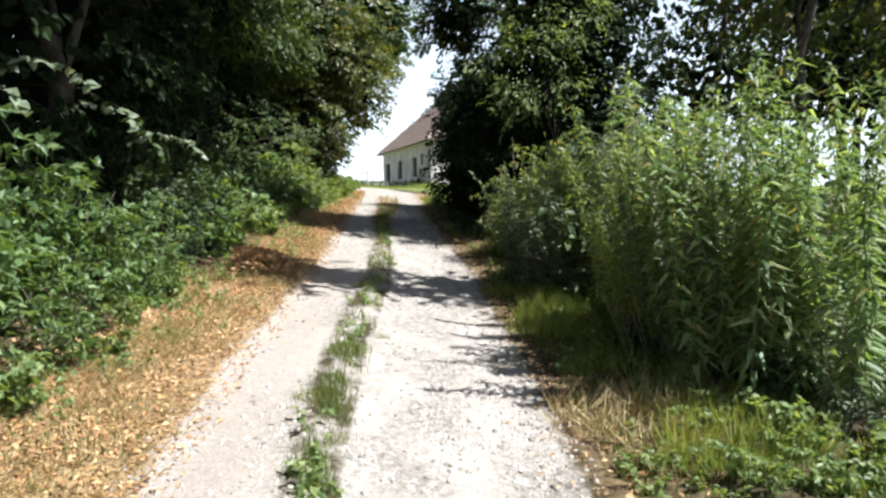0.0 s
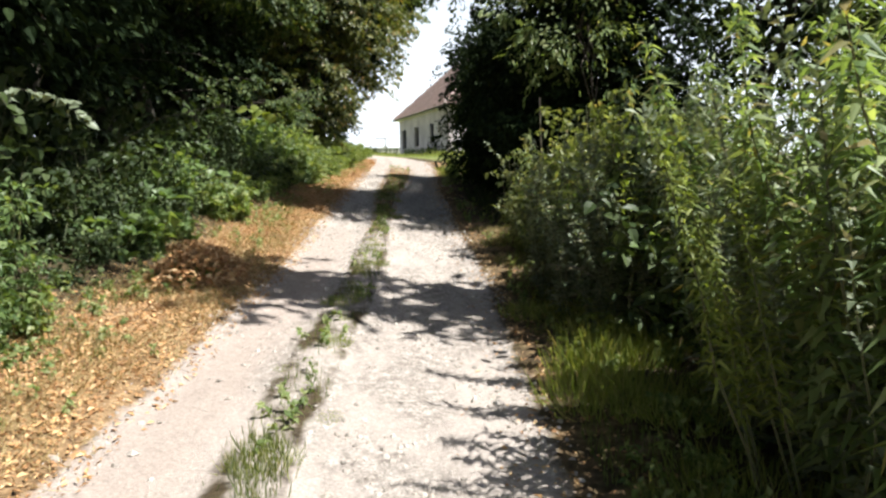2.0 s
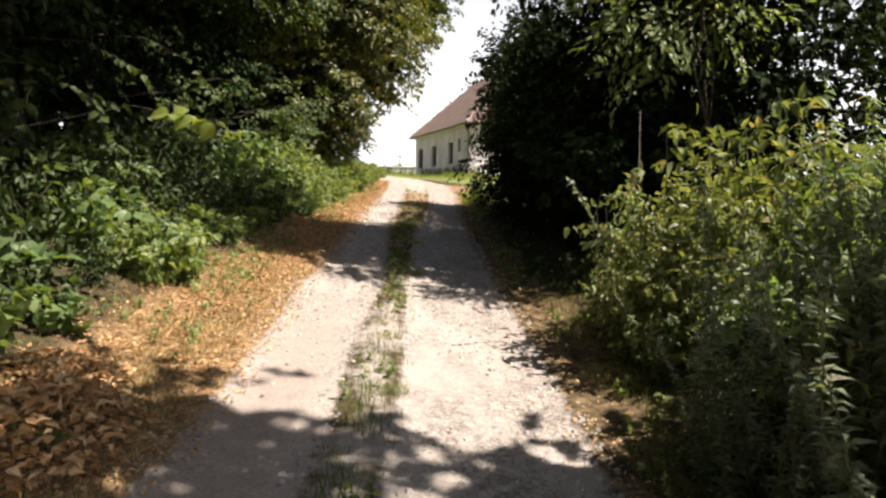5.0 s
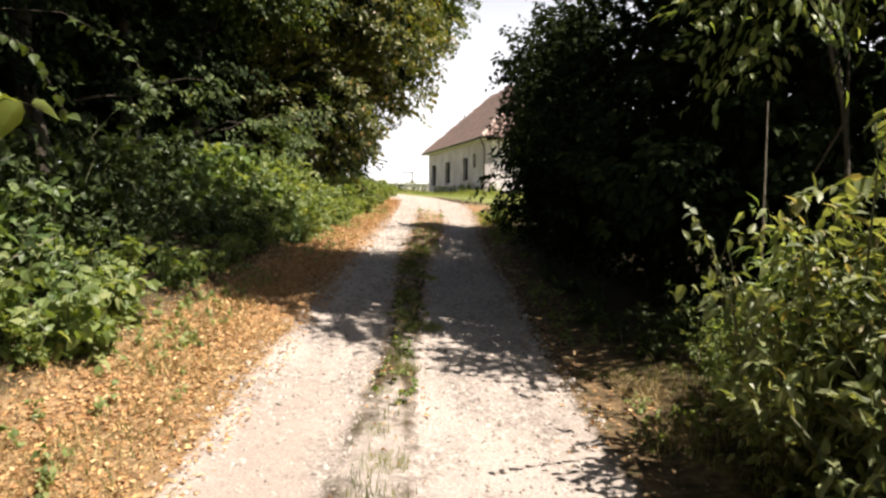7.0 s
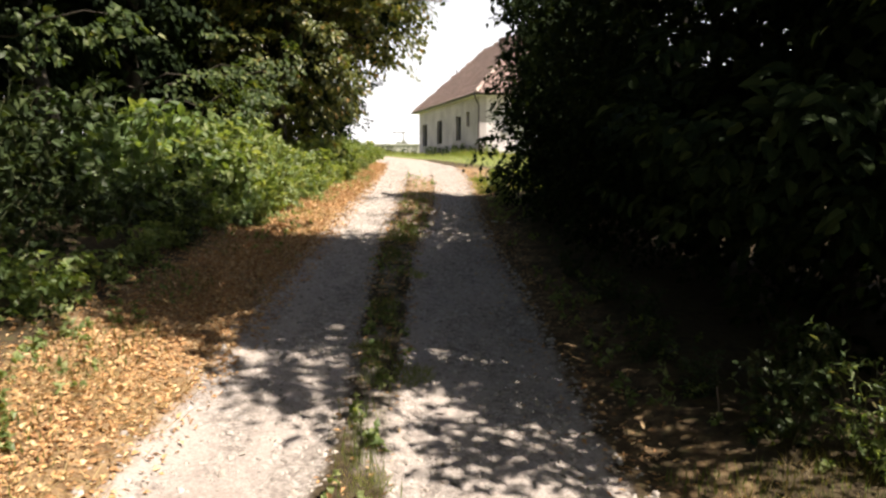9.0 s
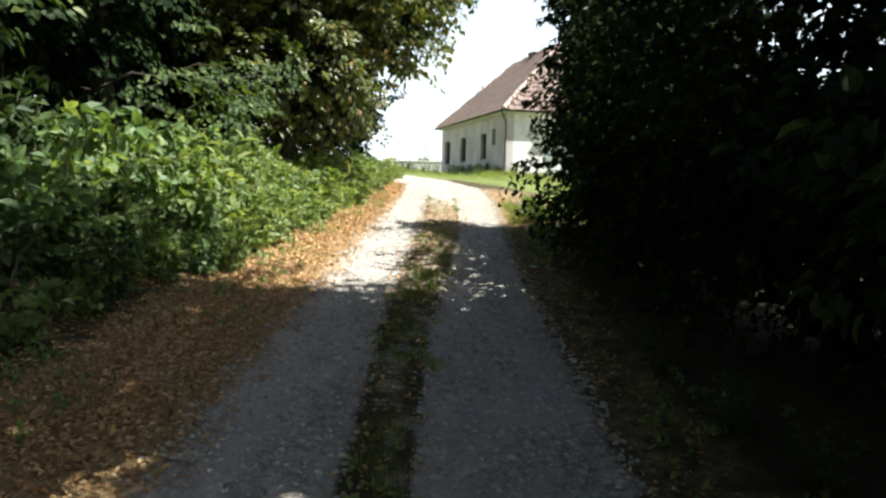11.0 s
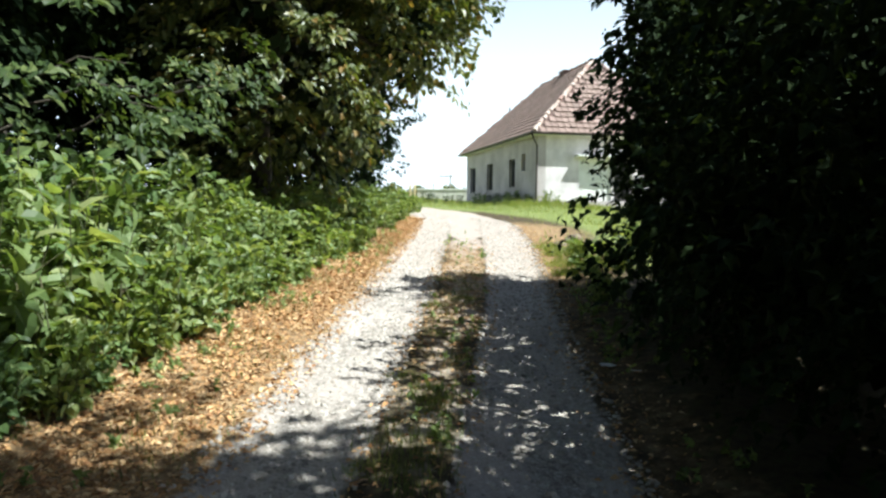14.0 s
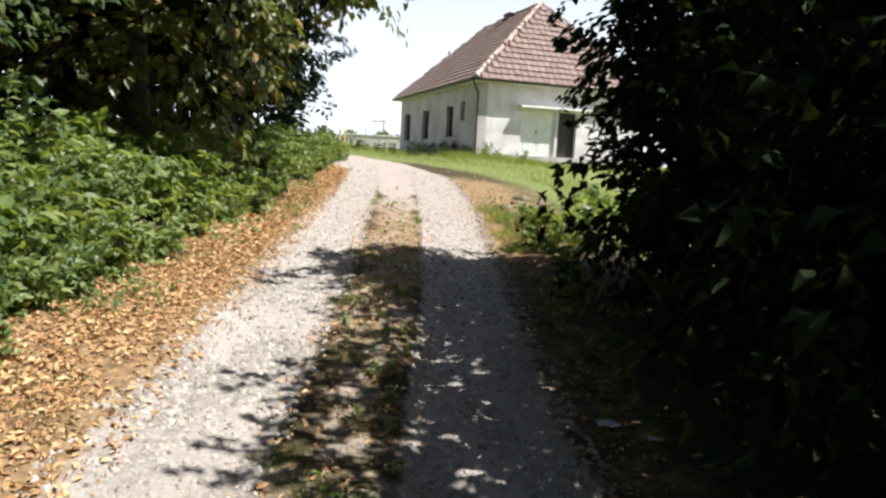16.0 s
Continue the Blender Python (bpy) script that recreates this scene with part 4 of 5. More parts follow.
def scatter(kinds, spots, jitter=0.15, sizes=(0.85, 1.15), lean=0.0):
    """Copies of the kinds in turn at the given (x, y, size)."""
    for i, (x, y, s) in enumerate(spots):
        kind = kinds[i % len(kinds)]
        again(kind, x + prng.uniform(-jitter, jitter), y + prng.uniform(-jitter, jitter), prng.uniform(0, 360), s * prng.uniform(*sizes), lean=lean)


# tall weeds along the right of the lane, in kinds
# SHADY carries shade in its leaf colour, for under weeds and wood
SHADY = [make_shrub(230 + k, "shrub with leaves darkened for the shade of the trees", 1.3, 0.7, (0.12, 0.085), LEAF_SHRUB_SHADED, 8, 6, 10) for k in range(2)]
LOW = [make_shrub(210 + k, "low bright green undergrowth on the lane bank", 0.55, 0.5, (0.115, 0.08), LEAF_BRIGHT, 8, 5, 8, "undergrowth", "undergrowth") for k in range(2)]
TALL = [make_weed(100 + k, "clump of tall green weeds with narrow drooping leaves", 2.15, 0.36, 9, (0.165, 0.046), droop=0.75, sway=0.12, thick=66, foot=0.15) for k in range(3)]
SILVER = [make_weed(110 + k, "bushy grey-green weed clump with fine leaves", 1.5, 0.40, 16, (0.10, 0.038), LEAF_SILVER, thick=62) for k in range(2)]
LIME = [make_weed(120, "lime-green feathery weed clump", 1.35, 0.3, 9, (0.12, 0.035), LEAF_LIME)]
BRAMBLE = [make_shrub(130 + k, "dark green bramble bush at the lane side", 1.05, 0.62, (0.085, 0.06), LEAF_SHRUB, 13, 6, 10, "bramble", "bush") for k in range(2)]
GOLDEN = make_weed(125, "yellow-green feathery weed arching over the verge", 1.85, 0.16, 5, (0.10, 0.02), LEAF_LIME, True, 0.7, 0.05, 110, 0.35)
BUSHY = [make_shrub(140 + k, "bushy yellow-green weed thicket with narrow leaves", 1.55, 0.75, (0.13, 0.038), LEAF_WEED, 14, 7, 11, "weed_thicket", "weed", leaf_arrays) for k in range(2)]
place(BUSHY[0], 2.95, 8.9), place(BUSHY[1], 2.95, 12.1)
place(TALL[0], 2.85, 4.5, 0, 1.1, lean=9), place(TALL[1], 2.95, 5.1, 0, 1.12, lean=9), place(TALL[2], 3.05, 4.15, 0, 1.0, lean=5)
place(SILVER[0], 2.7, 5.45, 0, 1.35, lean=10), place(LIME[0], 3.0, 8.2, 0, 1.4), place(SILVER[1], 2.5, 8.4, 0, 1.0, lean=6), place(GOLDEN, 2.25, 5.3, 0, 1.0, lean=14), place(BRAMBLE[0], 3.0, 9.9), place(BRAMBLE[1], 2.9, 7.8)
# tall weeds arching out over the verge, lower growth behind them, a gap where the sun reaches the ground
scatter(TALL, [(2.7, 4.75, 1.05), (2.75, 5.35, 1.15), (3.05, 5.75, 1.05), (3.1, 6.3, 0.95)], 0.08, lean=9)
scatter(BRAMBLE, [(5.2, 6.0, 1.5), (5.8, 7.2, 1.7), (5.0, 5.0, 1.3), (6.4, 6.0, 1.7), (5.6, 8.6, 1.7)], 0.15)
scatter(TALL, [(3.75, 4.9, 1.05), (3.45, 4.45, 1.0), (3.6, 6.2, 0.85), (3.4, 7.8, 0.9), (3.7, 8.5, 0.85), (3.4, 9.3, 0.8), (3.6, 10.2, 0.85)], 0.1)
scatter(SILVER, [(3.0, 5.9, 1.35), (3.2, 6.3, 1.3), (2.6, 5.1, 1.0)], 0.06, lean=9)
scatter(SILVER, [(2.35, 8.0, 0.8), (2.7, 8.0, 1.05), (3.0, 8.6, 1.15), (2.2, 8.9, 0.75), (2.5, 9.3, 0.95), (2.25, 9.7, 0.6), (3.1, 9.1, 1.1), (3.1, 3.9, 0.6)], 0.08, lean=4)
scatter(BUSHY, [(3.1, 7.9, 0.95), (2.9, 9.6, 0.85), (3.3, 8.6, 1.0), (3.0, 5.5, 0.8)], 0.12)
scatter(LIME, [(2.75, 7.9, 1.2), (2.9, 8.9, 1.1)], 0.05)
# darkened shrubs stand in for the shaded hollow under the weeds
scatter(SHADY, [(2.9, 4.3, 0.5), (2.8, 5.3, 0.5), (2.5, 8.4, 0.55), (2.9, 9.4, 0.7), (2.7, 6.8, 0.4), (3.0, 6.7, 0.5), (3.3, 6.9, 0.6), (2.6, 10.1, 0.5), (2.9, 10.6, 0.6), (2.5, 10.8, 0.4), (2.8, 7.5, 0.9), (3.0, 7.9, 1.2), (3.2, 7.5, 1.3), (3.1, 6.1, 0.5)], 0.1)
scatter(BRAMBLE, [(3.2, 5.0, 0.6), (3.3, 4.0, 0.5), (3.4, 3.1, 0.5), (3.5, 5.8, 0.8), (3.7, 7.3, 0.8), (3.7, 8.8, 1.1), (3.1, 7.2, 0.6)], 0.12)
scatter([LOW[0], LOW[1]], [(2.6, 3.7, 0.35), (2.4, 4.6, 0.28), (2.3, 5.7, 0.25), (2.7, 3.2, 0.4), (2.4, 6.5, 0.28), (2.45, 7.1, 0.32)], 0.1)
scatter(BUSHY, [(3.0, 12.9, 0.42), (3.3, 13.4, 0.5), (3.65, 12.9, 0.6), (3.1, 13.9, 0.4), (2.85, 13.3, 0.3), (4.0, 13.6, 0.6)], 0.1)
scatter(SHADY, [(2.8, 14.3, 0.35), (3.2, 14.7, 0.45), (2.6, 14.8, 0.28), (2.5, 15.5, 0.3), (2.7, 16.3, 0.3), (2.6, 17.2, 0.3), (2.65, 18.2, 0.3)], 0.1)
for y in np.arange(10.9, 12.5, 0.62):
    x0 = float(lane(EDGE_R, y)) + 0.75
    scatter(BRAMBLE, [(x0 + 0.9, y, 1.0), (x0 + 1.7, y, 1.5)], 0.15)
    scatter(BUSHY, [(x0 + 0.9, y, 0.8), (x0 + 2.2, y, 1.25)], 0.2)
    scatter(TALL, [(x0 + 2.4, y, 1.0)], 0.25)
scatter(LIME, [(3.2, 11.6, 0.95), (3.5, 12.0, 1.0)], 0.1)
OLIVE = [make_shrub(150 + k, "olive-green bushy weeds with arching leafy stems", 1.5, 0.7, (0.09, 0.044), LEAF_OLIVE, 16, 8, 12, "weed_bush", "weed") for k in range(2)]
place(OLIVE[0], 2.8, 11.7), place(OLIVE[1], 3.4, 12.2, 0, 1.1)
scatter(OLIVE, [(2.9, 12.2, 0.8), (3.4, 11.4, 1.15), (3.9, 12.0, 1.25), (2.6, 11.7, 0.6), (3.7, 12.6, 0.9), (2.75, 11.2, 0.8)], 0.08)

# shrubs and undergrowth on the left bank
BROAD = [make_shrub(200 + k, "leafy green shrub with broad leaves on the lane bank", 1.2, 0.6, (0.15, 0.105), LEAF_SHRUB, 9, 5, 8) for k in range(3)]
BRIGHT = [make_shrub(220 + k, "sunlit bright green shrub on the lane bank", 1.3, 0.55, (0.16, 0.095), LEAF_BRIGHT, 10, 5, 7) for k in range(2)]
SAPLING = [make_weed(250 + k, "slim sapling with bright green leaves standing out of the shrubs", 1.75, 0.12, 3, (0.17, 0.085), LEAF_BRIGHT, False, 0.4, 0.06, 26, 0.3) for k in range(2)]
place(SAPLING[0], -1.55, 20.7), place(SAPLING[1], -1.9, 24.6, 0, 0.8)
ELDER = [make_shrub(260 + k, "dense green shrub with small paired leaflets on the lane bank", 1.2, 0.6, (0.092, 0.046), LEAF_SHRUB, 10, 11, 9) for k in range(3)]
for k, ob in enumerate(ELDER):
    place(ob, -2.5 - 0.15 * k, 4.2 + 0.9 * k, 40 * k)
for k, ob in enumerate(BROAD):
    place(ob, -2.6 - 0.2 * k, 22.0 + 1.1 * k, 40 * k)
place(LOW[0], -1.75, 13.4), place(LOW[1], -1.85, 14.4), place(BRIGHT[0], -1.5, 20.6), place(BRIGHT[1], -1.6, 21.6), place(SHADY[0], -3.0, 9.6), place(SHADY[1], -2.9, 11.0)
scatter(ELDER, [(-2.35, 3.0, 0.9), (-2.7, 3.6, 1.3), (-2.2, 4.9, 0.75), (-2.95, 4.9, 1.35), (-2.15, 5.9, 0.7), (-2.9, 6.1, 1.2), (-2.2, 6.8, 0.8), (-2.75, 7.1, 1.2), (-2.35, 7.7, 0.75), (-3.4, 5.5, 1.5), (-3.4, 7.0, 1.45), (-3.2, 3.8, 1.5), (-3.3, 2.4, 1.5)], 0.12)
scatter(LOW, [(-1.95, 4.3, 0.6), (-1.9, 5.4, 0.5), (-1.95, 6.3, 0.6), (-2.0, 7.4, 0.6)], 0.1)
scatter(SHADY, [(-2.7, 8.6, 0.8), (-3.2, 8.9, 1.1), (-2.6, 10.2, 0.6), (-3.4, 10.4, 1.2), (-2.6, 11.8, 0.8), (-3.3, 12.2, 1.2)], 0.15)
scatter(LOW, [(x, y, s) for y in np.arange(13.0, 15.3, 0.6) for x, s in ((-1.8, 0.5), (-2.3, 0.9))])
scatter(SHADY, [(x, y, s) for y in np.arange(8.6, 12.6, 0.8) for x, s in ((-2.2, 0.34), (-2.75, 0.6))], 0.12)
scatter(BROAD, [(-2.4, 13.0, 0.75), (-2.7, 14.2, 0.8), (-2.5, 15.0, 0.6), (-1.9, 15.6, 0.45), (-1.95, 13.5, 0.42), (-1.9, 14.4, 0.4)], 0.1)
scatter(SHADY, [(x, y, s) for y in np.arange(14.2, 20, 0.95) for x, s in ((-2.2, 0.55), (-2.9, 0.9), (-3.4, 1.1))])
scatter(LOW, [(-1.75, y, 0.6) for y in np.arange(16.2, 19.8, 0.7)], 0.12)
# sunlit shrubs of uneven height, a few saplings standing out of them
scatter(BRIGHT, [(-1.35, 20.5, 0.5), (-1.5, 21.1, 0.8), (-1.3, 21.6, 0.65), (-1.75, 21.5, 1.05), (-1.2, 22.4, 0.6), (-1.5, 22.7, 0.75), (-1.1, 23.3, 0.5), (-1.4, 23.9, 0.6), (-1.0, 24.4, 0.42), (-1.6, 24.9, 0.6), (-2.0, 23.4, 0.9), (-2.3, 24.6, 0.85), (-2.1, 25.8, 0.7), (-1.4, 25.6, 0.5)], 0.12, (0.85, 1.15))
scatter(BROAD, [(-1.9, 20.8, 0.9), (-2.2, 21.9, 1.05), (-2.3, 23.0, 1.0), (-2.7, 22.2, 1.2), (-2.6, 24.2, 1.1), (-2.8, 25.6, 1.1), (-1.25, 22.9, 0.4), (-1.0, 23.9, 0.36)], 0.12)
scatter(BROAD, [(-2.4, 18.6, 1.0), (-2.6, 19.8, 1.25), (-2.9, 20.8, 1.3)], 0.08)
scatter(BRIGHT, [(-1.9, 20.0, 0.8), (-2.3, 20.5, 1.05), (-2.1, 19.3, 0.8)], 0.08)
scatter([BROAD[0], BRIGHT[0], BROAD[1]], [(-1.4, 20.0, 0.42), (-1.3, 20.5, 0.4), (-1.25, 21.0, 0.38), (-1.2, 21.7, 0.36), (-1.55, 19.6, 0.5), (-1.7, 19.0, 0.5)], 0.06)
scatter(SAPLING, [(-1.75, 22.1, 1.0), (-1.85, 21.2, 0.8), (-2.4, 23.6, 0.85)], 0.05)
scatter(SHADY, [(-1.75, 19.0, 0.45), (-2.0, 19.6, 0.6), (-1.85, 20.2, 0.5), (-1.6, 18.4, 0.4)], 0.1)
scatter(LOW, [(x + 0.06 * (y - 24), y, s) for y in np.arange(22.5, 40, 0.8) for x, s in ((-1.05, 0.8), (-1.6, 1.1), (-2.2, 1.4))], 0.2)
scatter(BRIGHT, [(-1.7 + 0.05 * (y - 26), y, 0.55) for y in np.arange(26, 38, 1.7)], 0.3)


# ---- grass, litter and stones ----
def blades(rng, x, y, height, width, mat, name, label, lean=0.35, category="grass"):
    n = len(x)
    at = np.stack([x, y, ground_height(x, y) - 0.01], -1)
    w = rng.uniform(0, 6.28, n)
    way = np.stack([np.cos(w) * lean, np.sin(w) * lean, np.ones(n)], -1) + rng.normal(0, 0.12, (n, 3))
    v, t = leaf_arrays(at, way, np.stack([np.cos(w), np.sin(w), np.full(n, 0.2)], -1) + 1e-3, height * rng.uniform(0.5, 1.2, n), np.full(n, width) * rng.uniform(0.7, 1.3, n), 0.3, 0.1)
    ob = part(name, np_mesh(name, v, tris=t), mat)
    return tagged(ob, label, category, kind="stuff")


grng = np.random.default_rng(5)


def across(mean, spread, n, lo, hi):
    """Places across a band, thick in its middle and thinning out to both sides."""
    u = grng.normal(mean, spread, n)
    return np.where((u < lo) | (u > hi), grng.uniform(max(lo, 0), min(hi, 1), n), u)


n = 22000
y = 1.5 + 30 * grng.uniform(size=n) ** 1.25
x = lane(STRIP_L, y) + (lane(STRIP_R, y) - lane(STRIP_L, y)) * (0.5 + np.clip(grng.normal(0, 0.24, n), -0.7, 0.7))
keep = grng.uniform(size=n) < (0.08 + 0.92 * (np.sin(y * 3.1 + 2 * x) * np.sin(y * 1.7 + 1 + 5 * x) > 0.15)) * (1 - smooth(20, 31, y)) * (1 - 0.45 * smooth(7, 10, y) * (1 - smooth(15, 18, y)))
blades(grng, x[keep], y[keep], 0.05 + 0.08 * grng.uniform(size=keep.sum()), 0.006, GRASS, "grass", "short green grass on the middle strip of the lane", 0.7)
n = 7000
y = grng.uniform(2.5, 14, n)
x = lane(EDGE_R, y) + 0.2 + np.abs(grng.normal(0, 0.5, n))
keep = np.sin(x * 3.7 + y * 1.9) * np.sin(y * 2.6 - x * 2.2) > -0.1
x, y, n = x[keep], y[keep], int(keep.sum())
blades(grng, x, y, 0.05 + 0.08 * grng.uniform(size=n), 0.007, GRASS, "verge_grass", "green grass tufts on the verge below the weeds", 0.6)
n = 24000
y = grng.uniform(26, 50, n)
x = np.where(y < 38, lane(EDGE_R, y) + 0.5, -6) + np.where(grng.uniform(size=n) < 0.08, grng.uniform(0, 1.5, n), grng.uniform(1.2 + 0.12 * np.clip(y - 28, 0, 10), 14, n))
bare_ground = (y < 41.5) & (x > -1) & (x < 5.5) & (grng.uniform(size=n) < 0.85)
off_lane = (y > 46) | (x < lane(EDGE_L, y) - 0.2) | (x > lane(EDGE_R, y) + 0.2)
off_lane &= ~bare_ground
x, y, n = x[off_lane], y[off_lane], int(off_lane.sum())
blades(grng, x, y, np.full(n, 0.17), 0.012, MEADOW, "meadow_grass", "sunlit meadow grass in front of the house", 0.45)

n = 5000
y = 47.3 - 3.4 * grng.uniform(size=n) ** 1.5
x = grng.uniform(3.5, 13.5, n)
y = y + (x - 5.1) * 0.21
blades(grng, x, y, 0.16 + 0.2 * grng.uniform(size=n), 0.016, MEADOW, "tall_grass", "tall sunlit grass along the foot of the house wall", 0.4)


# dry straw and tufts on the left verge
n = 20000
y = 2 + 13 * grng.uniform(size=n) ** 1.6
a, b = lane(LITTER_L, y), lane(EDGE_L, y)
x = a + (b - a) * across(0.3, 0.45, n, -0.7, 1.05)
keep = np.sin(x * 4 + y * 1.3) * np.sin(y * 2.9 - x * 2) > -0.25
blades(grng, x[keep], y[keep], np.full(keep.sum(), 0.17), 0.006, STRAW, "dry_grass", "dry yellow straw lying on the verge", 3.5, "dry grass")
n = 14000
y = 2 + 30 * grng.uniform(size=n) ** 1.3
a, b = lane(LITTER_L, y), lane(EDGE_L, y)
x = a + (b - a) * across(0.15, 0.45, n, -1.0, 1.0)
keep = np.sin(x * 3 + y * 2.1 + 1) * np.sin(y * 1.7 - x * 3) > 0.12
blades(grng, x[keep], y[keep], np.full(keep.sum(), 0.09), 0.007, GRASS, "bank_grass", "thin green grass among the litter of the bank", 0.8)


def flat_leaves(rng, x, y, size, mat, name, label, category):
    n = len(x)
    at = np.stack([x, y, ground_height(x, y) + rng.uniform(0.002, 0.016, n)], -1)
    way = np.concatenate([rng.normal(size=(n, 2)), rng.normal(0, 0.3, (n, 1))], 1)
    up = np.concatenate([rng.normal(0, 0.6, (n, 2)), np.ones((n, 1))], 1)
    s = size * rng.uniform(0.5, 1.2, n)
    v, t = leaf_flat(at, way, up, s, s * rng.uniform(0.25, 0.6, n))
    v = v.reshape(-1, 4, 3)
    v[:, 1, 2] += s * 0.16
    v[:, 3, 2] += s * 0.16
    v = v.reshape(-1, 3)
    return tagged(part(name, np_mesh(name, v, tris=t), mat), label, category, kind="stuff")


n = 104000
y = 2 + 34 * grng.uniform(size=n) ** 1.15
a, b = lane(LITTER_L, y), lane(EDGE_L, y)
x = a + (b - a) * across(0.35, 0.42, n, -1.2, 1.2)
mid = grng.uniform(size=n) < 0.10 * smooth(10, 24, y) * (1 - smooth(26, 33, y))
x = np.where(mid, lane(STRIP_L, y) + (lane(STRIP_R, y) - lane(STRIP_L, y)) * grng.uniform(-0.2, 1.2, n), x)
edge = grng.uniform(size=n) < 0.05
x = np.where(edge, lane(EDGE_R, y) + 0.15 + grng.normal(0, 0.2, n), x)
patchy = np.sin(x * 3.3 + np.sin(y * 1.1) * 2) * np.sin(y * 2.3 + x) > -0.75 - 0.4 * grng.uniform(size=n)
x, y = x[patchy], y[patchy]
flat_leaves(grng, x, y, 0.024 + 0.03 * grng.uniform(size=len(x)) + 0.007 * smooth(12, 18, y), LITTER, "leaf_litter", "dry brown fallen leaves covering the lane verge", "leaf litter")


def stone_mesh(rng):
    v = np.array([[1, 0, 0], [0, 1, 0], [-1, 0, 0], [0, -1, 0], [0, 0, 0.6], [0, 0, -0.6]], float) * rng.uniform(0.7, 1.2, (6, 1)) + rng.normal(0, 0.12, (6, 3))
    t = np.array([[0, 1, 4], [1, 2, 4], [2, 3, 4], [3, 0, 4], [1, 0, 5], [2, 1, 5], [3, 2, 5], [0, 3, 5]])
    return v, t


shapes = [stone_mesh(grng) for _ in range(8)]
n = 40000
y = 2 + 36 * grng.uniform(size=n) ** 1.1
x = lane(EDGE_L, y) + (lane(EDGE_R, y) - lane(EDGE_L, y)) * grng.uniform(-0.05, 1.05, n)
inside = (x > lane(STRIP_L, y) + 0.03) & (x < lane(STRIP_R, y) - 0.03)
bare = np.sin(x * 2.7 + np.sin(y * 0.9)) * np.sin(y * 1.4 + 2 * x) + 0.9 * grng.uniform(size=n) > 0.45
bare |= (y > 15) & (grng.uniform(size=n) < 0.8)
bare &= grng.uniform(size=n) > 0.7 * (1 - smooth(12, 16, y)) * np.exp(-(((lane(EDGE_L, y) * 0.55 + lane(STRIP_L, y) * 0.45 - x) / 0.33) ** 2))
x, y = x[~inside & bare], y[~inside & bare]
n = len(x)
size = 0.008 + 0.019 * grng.uniform(size=n) ** 2.2 + 0.004 * smooth(14, 18, y)
w = grng.uniform(0, 6.28, n)[:, None] + np.arange(6) * 1.047 + grng.normal(0, 0.16, (n, 6))
rim = np.stack([np.cos(w), np.sin(w), np.full((n, 6), -0.2)], -1) * grng.uniform(0.75, 1.2, (n, 6, 1))
top = rim[:, ::2] * np.array([0.55, 0.55, 0]) + np.array([0, 0, 1.0]) * grng.uniform(0.35, 0.6, (n, 1, 1)) + grng.normal(0, 0.05, (n, 3, 3))
sv = np.concatenate([rim, top], 1) * size[:, None, None] + np.stack([x, y, ground_height(x, y)], -1)[:, None]
st = (np.array([[0, 1, 6], [1, 7, 6], [1, 2, 7], [2, 3, 7], [3, 8, 7], [3, 4, 8], [4, 5, 8], [5, 6, 8], [5, 0, 6], [6, 7, 8]])[None] + (np.arange(n) * 9)[:, None, None]).reshape(-1, 3)
tagged(part("gravel", np_mesh("gravel", sv.reshape(-1, 3), tris=st), STONE), "loose pale grey gravel on the wheel tracks", "gravel", kind="stuff")
road = bpy.data.objects["road"]
stone_meshes = []
for v, t in shapes:
    me = np_mesh("stone", v, tris=t)
    me.materials.append(STONE)
    stone_meshes.append(me)
for k in range(290):
    y = 2.5 + 26 * grng.uniform() ** 0.9
    side = grng.uniform()
    x = float(lane(EDGE_L, y) + (lane(STRIP_L, y) - lane(EDGE_L, y)) * grng.uniform(-0.1, 1)) if side < 0.55 else float(lane(STRIP_R, y) + (lane(EDGE_R, y) - lane(STRIP_R, y)) * grng.uniform(0, 1.1))
    s = 0.015 + 0.022 * grng.uniform() ** 2
    ob = new("stone", stone_meshes[k % 8])
    ob.parent = road
    ob.matrix_basis = pose(x, y, gz(x, y) + s * 0.15, grng.uniform(-15, 15), grng.uniform(-15, 15), grng.uniform(0, 360)) @ Matrix.Diagonal((s, s * 0.85, s * 0.8, 1))


# ---- single plants, tufts and scraps ----
def make_tuft(seed, name, label, n, radius, height, mat, width=0.008, lean=0.6, category="grass", rise=1.0):
    """A tuft of blades from one root, drooping outwards."""
    rng = np.random.default_rng(seed)
    a, rr = rng.uniform(0, 6.28, n), radius * np.sqrt(rng.uniform(0, 1, n))
    at = np.stack([rr * np.cos(a), rr * np.sin(a), np.full(n, -0.02)], -1)
    way = np.stack([np.cos(a) * lean * rr / radius, np.sin(a) * lean * rr / radius, np.full(n, rise)], -1) + rng.normal(0, 0.22 + 0.5 * (1 - rise), (n, 3))
    v, t = leaf_arrays(at, way, np.stack([np.cos(a), np.sin(a), np.full(n, 0.3)], -1) + 1e-3, height * rng.uniform(0.5, 1.15, n), width * rng.uniform(0.7, 1.4, n), 0.45, 0.1)
    return tagged(part(name, np_mesh(name, v, tris=t), mat), label, category)


tuft = make_tuft(301, "grass_tuft", "lush green grass tuft on the lane verge", 360, 0.34, 0.26, MEADOW, 0.008, 1.7)
hay = make_tuft(302, "hay_tuft", "heap of dry yellow grass on the lane verge", 900, 0.38, 0.24, STRAW, 0.0042, 1.1, "dry grass", 0.12)
place(tuft, 2.1, 7.1, 0, 1.1), place(hay, 1.7, 4.25, 0, 1.1)
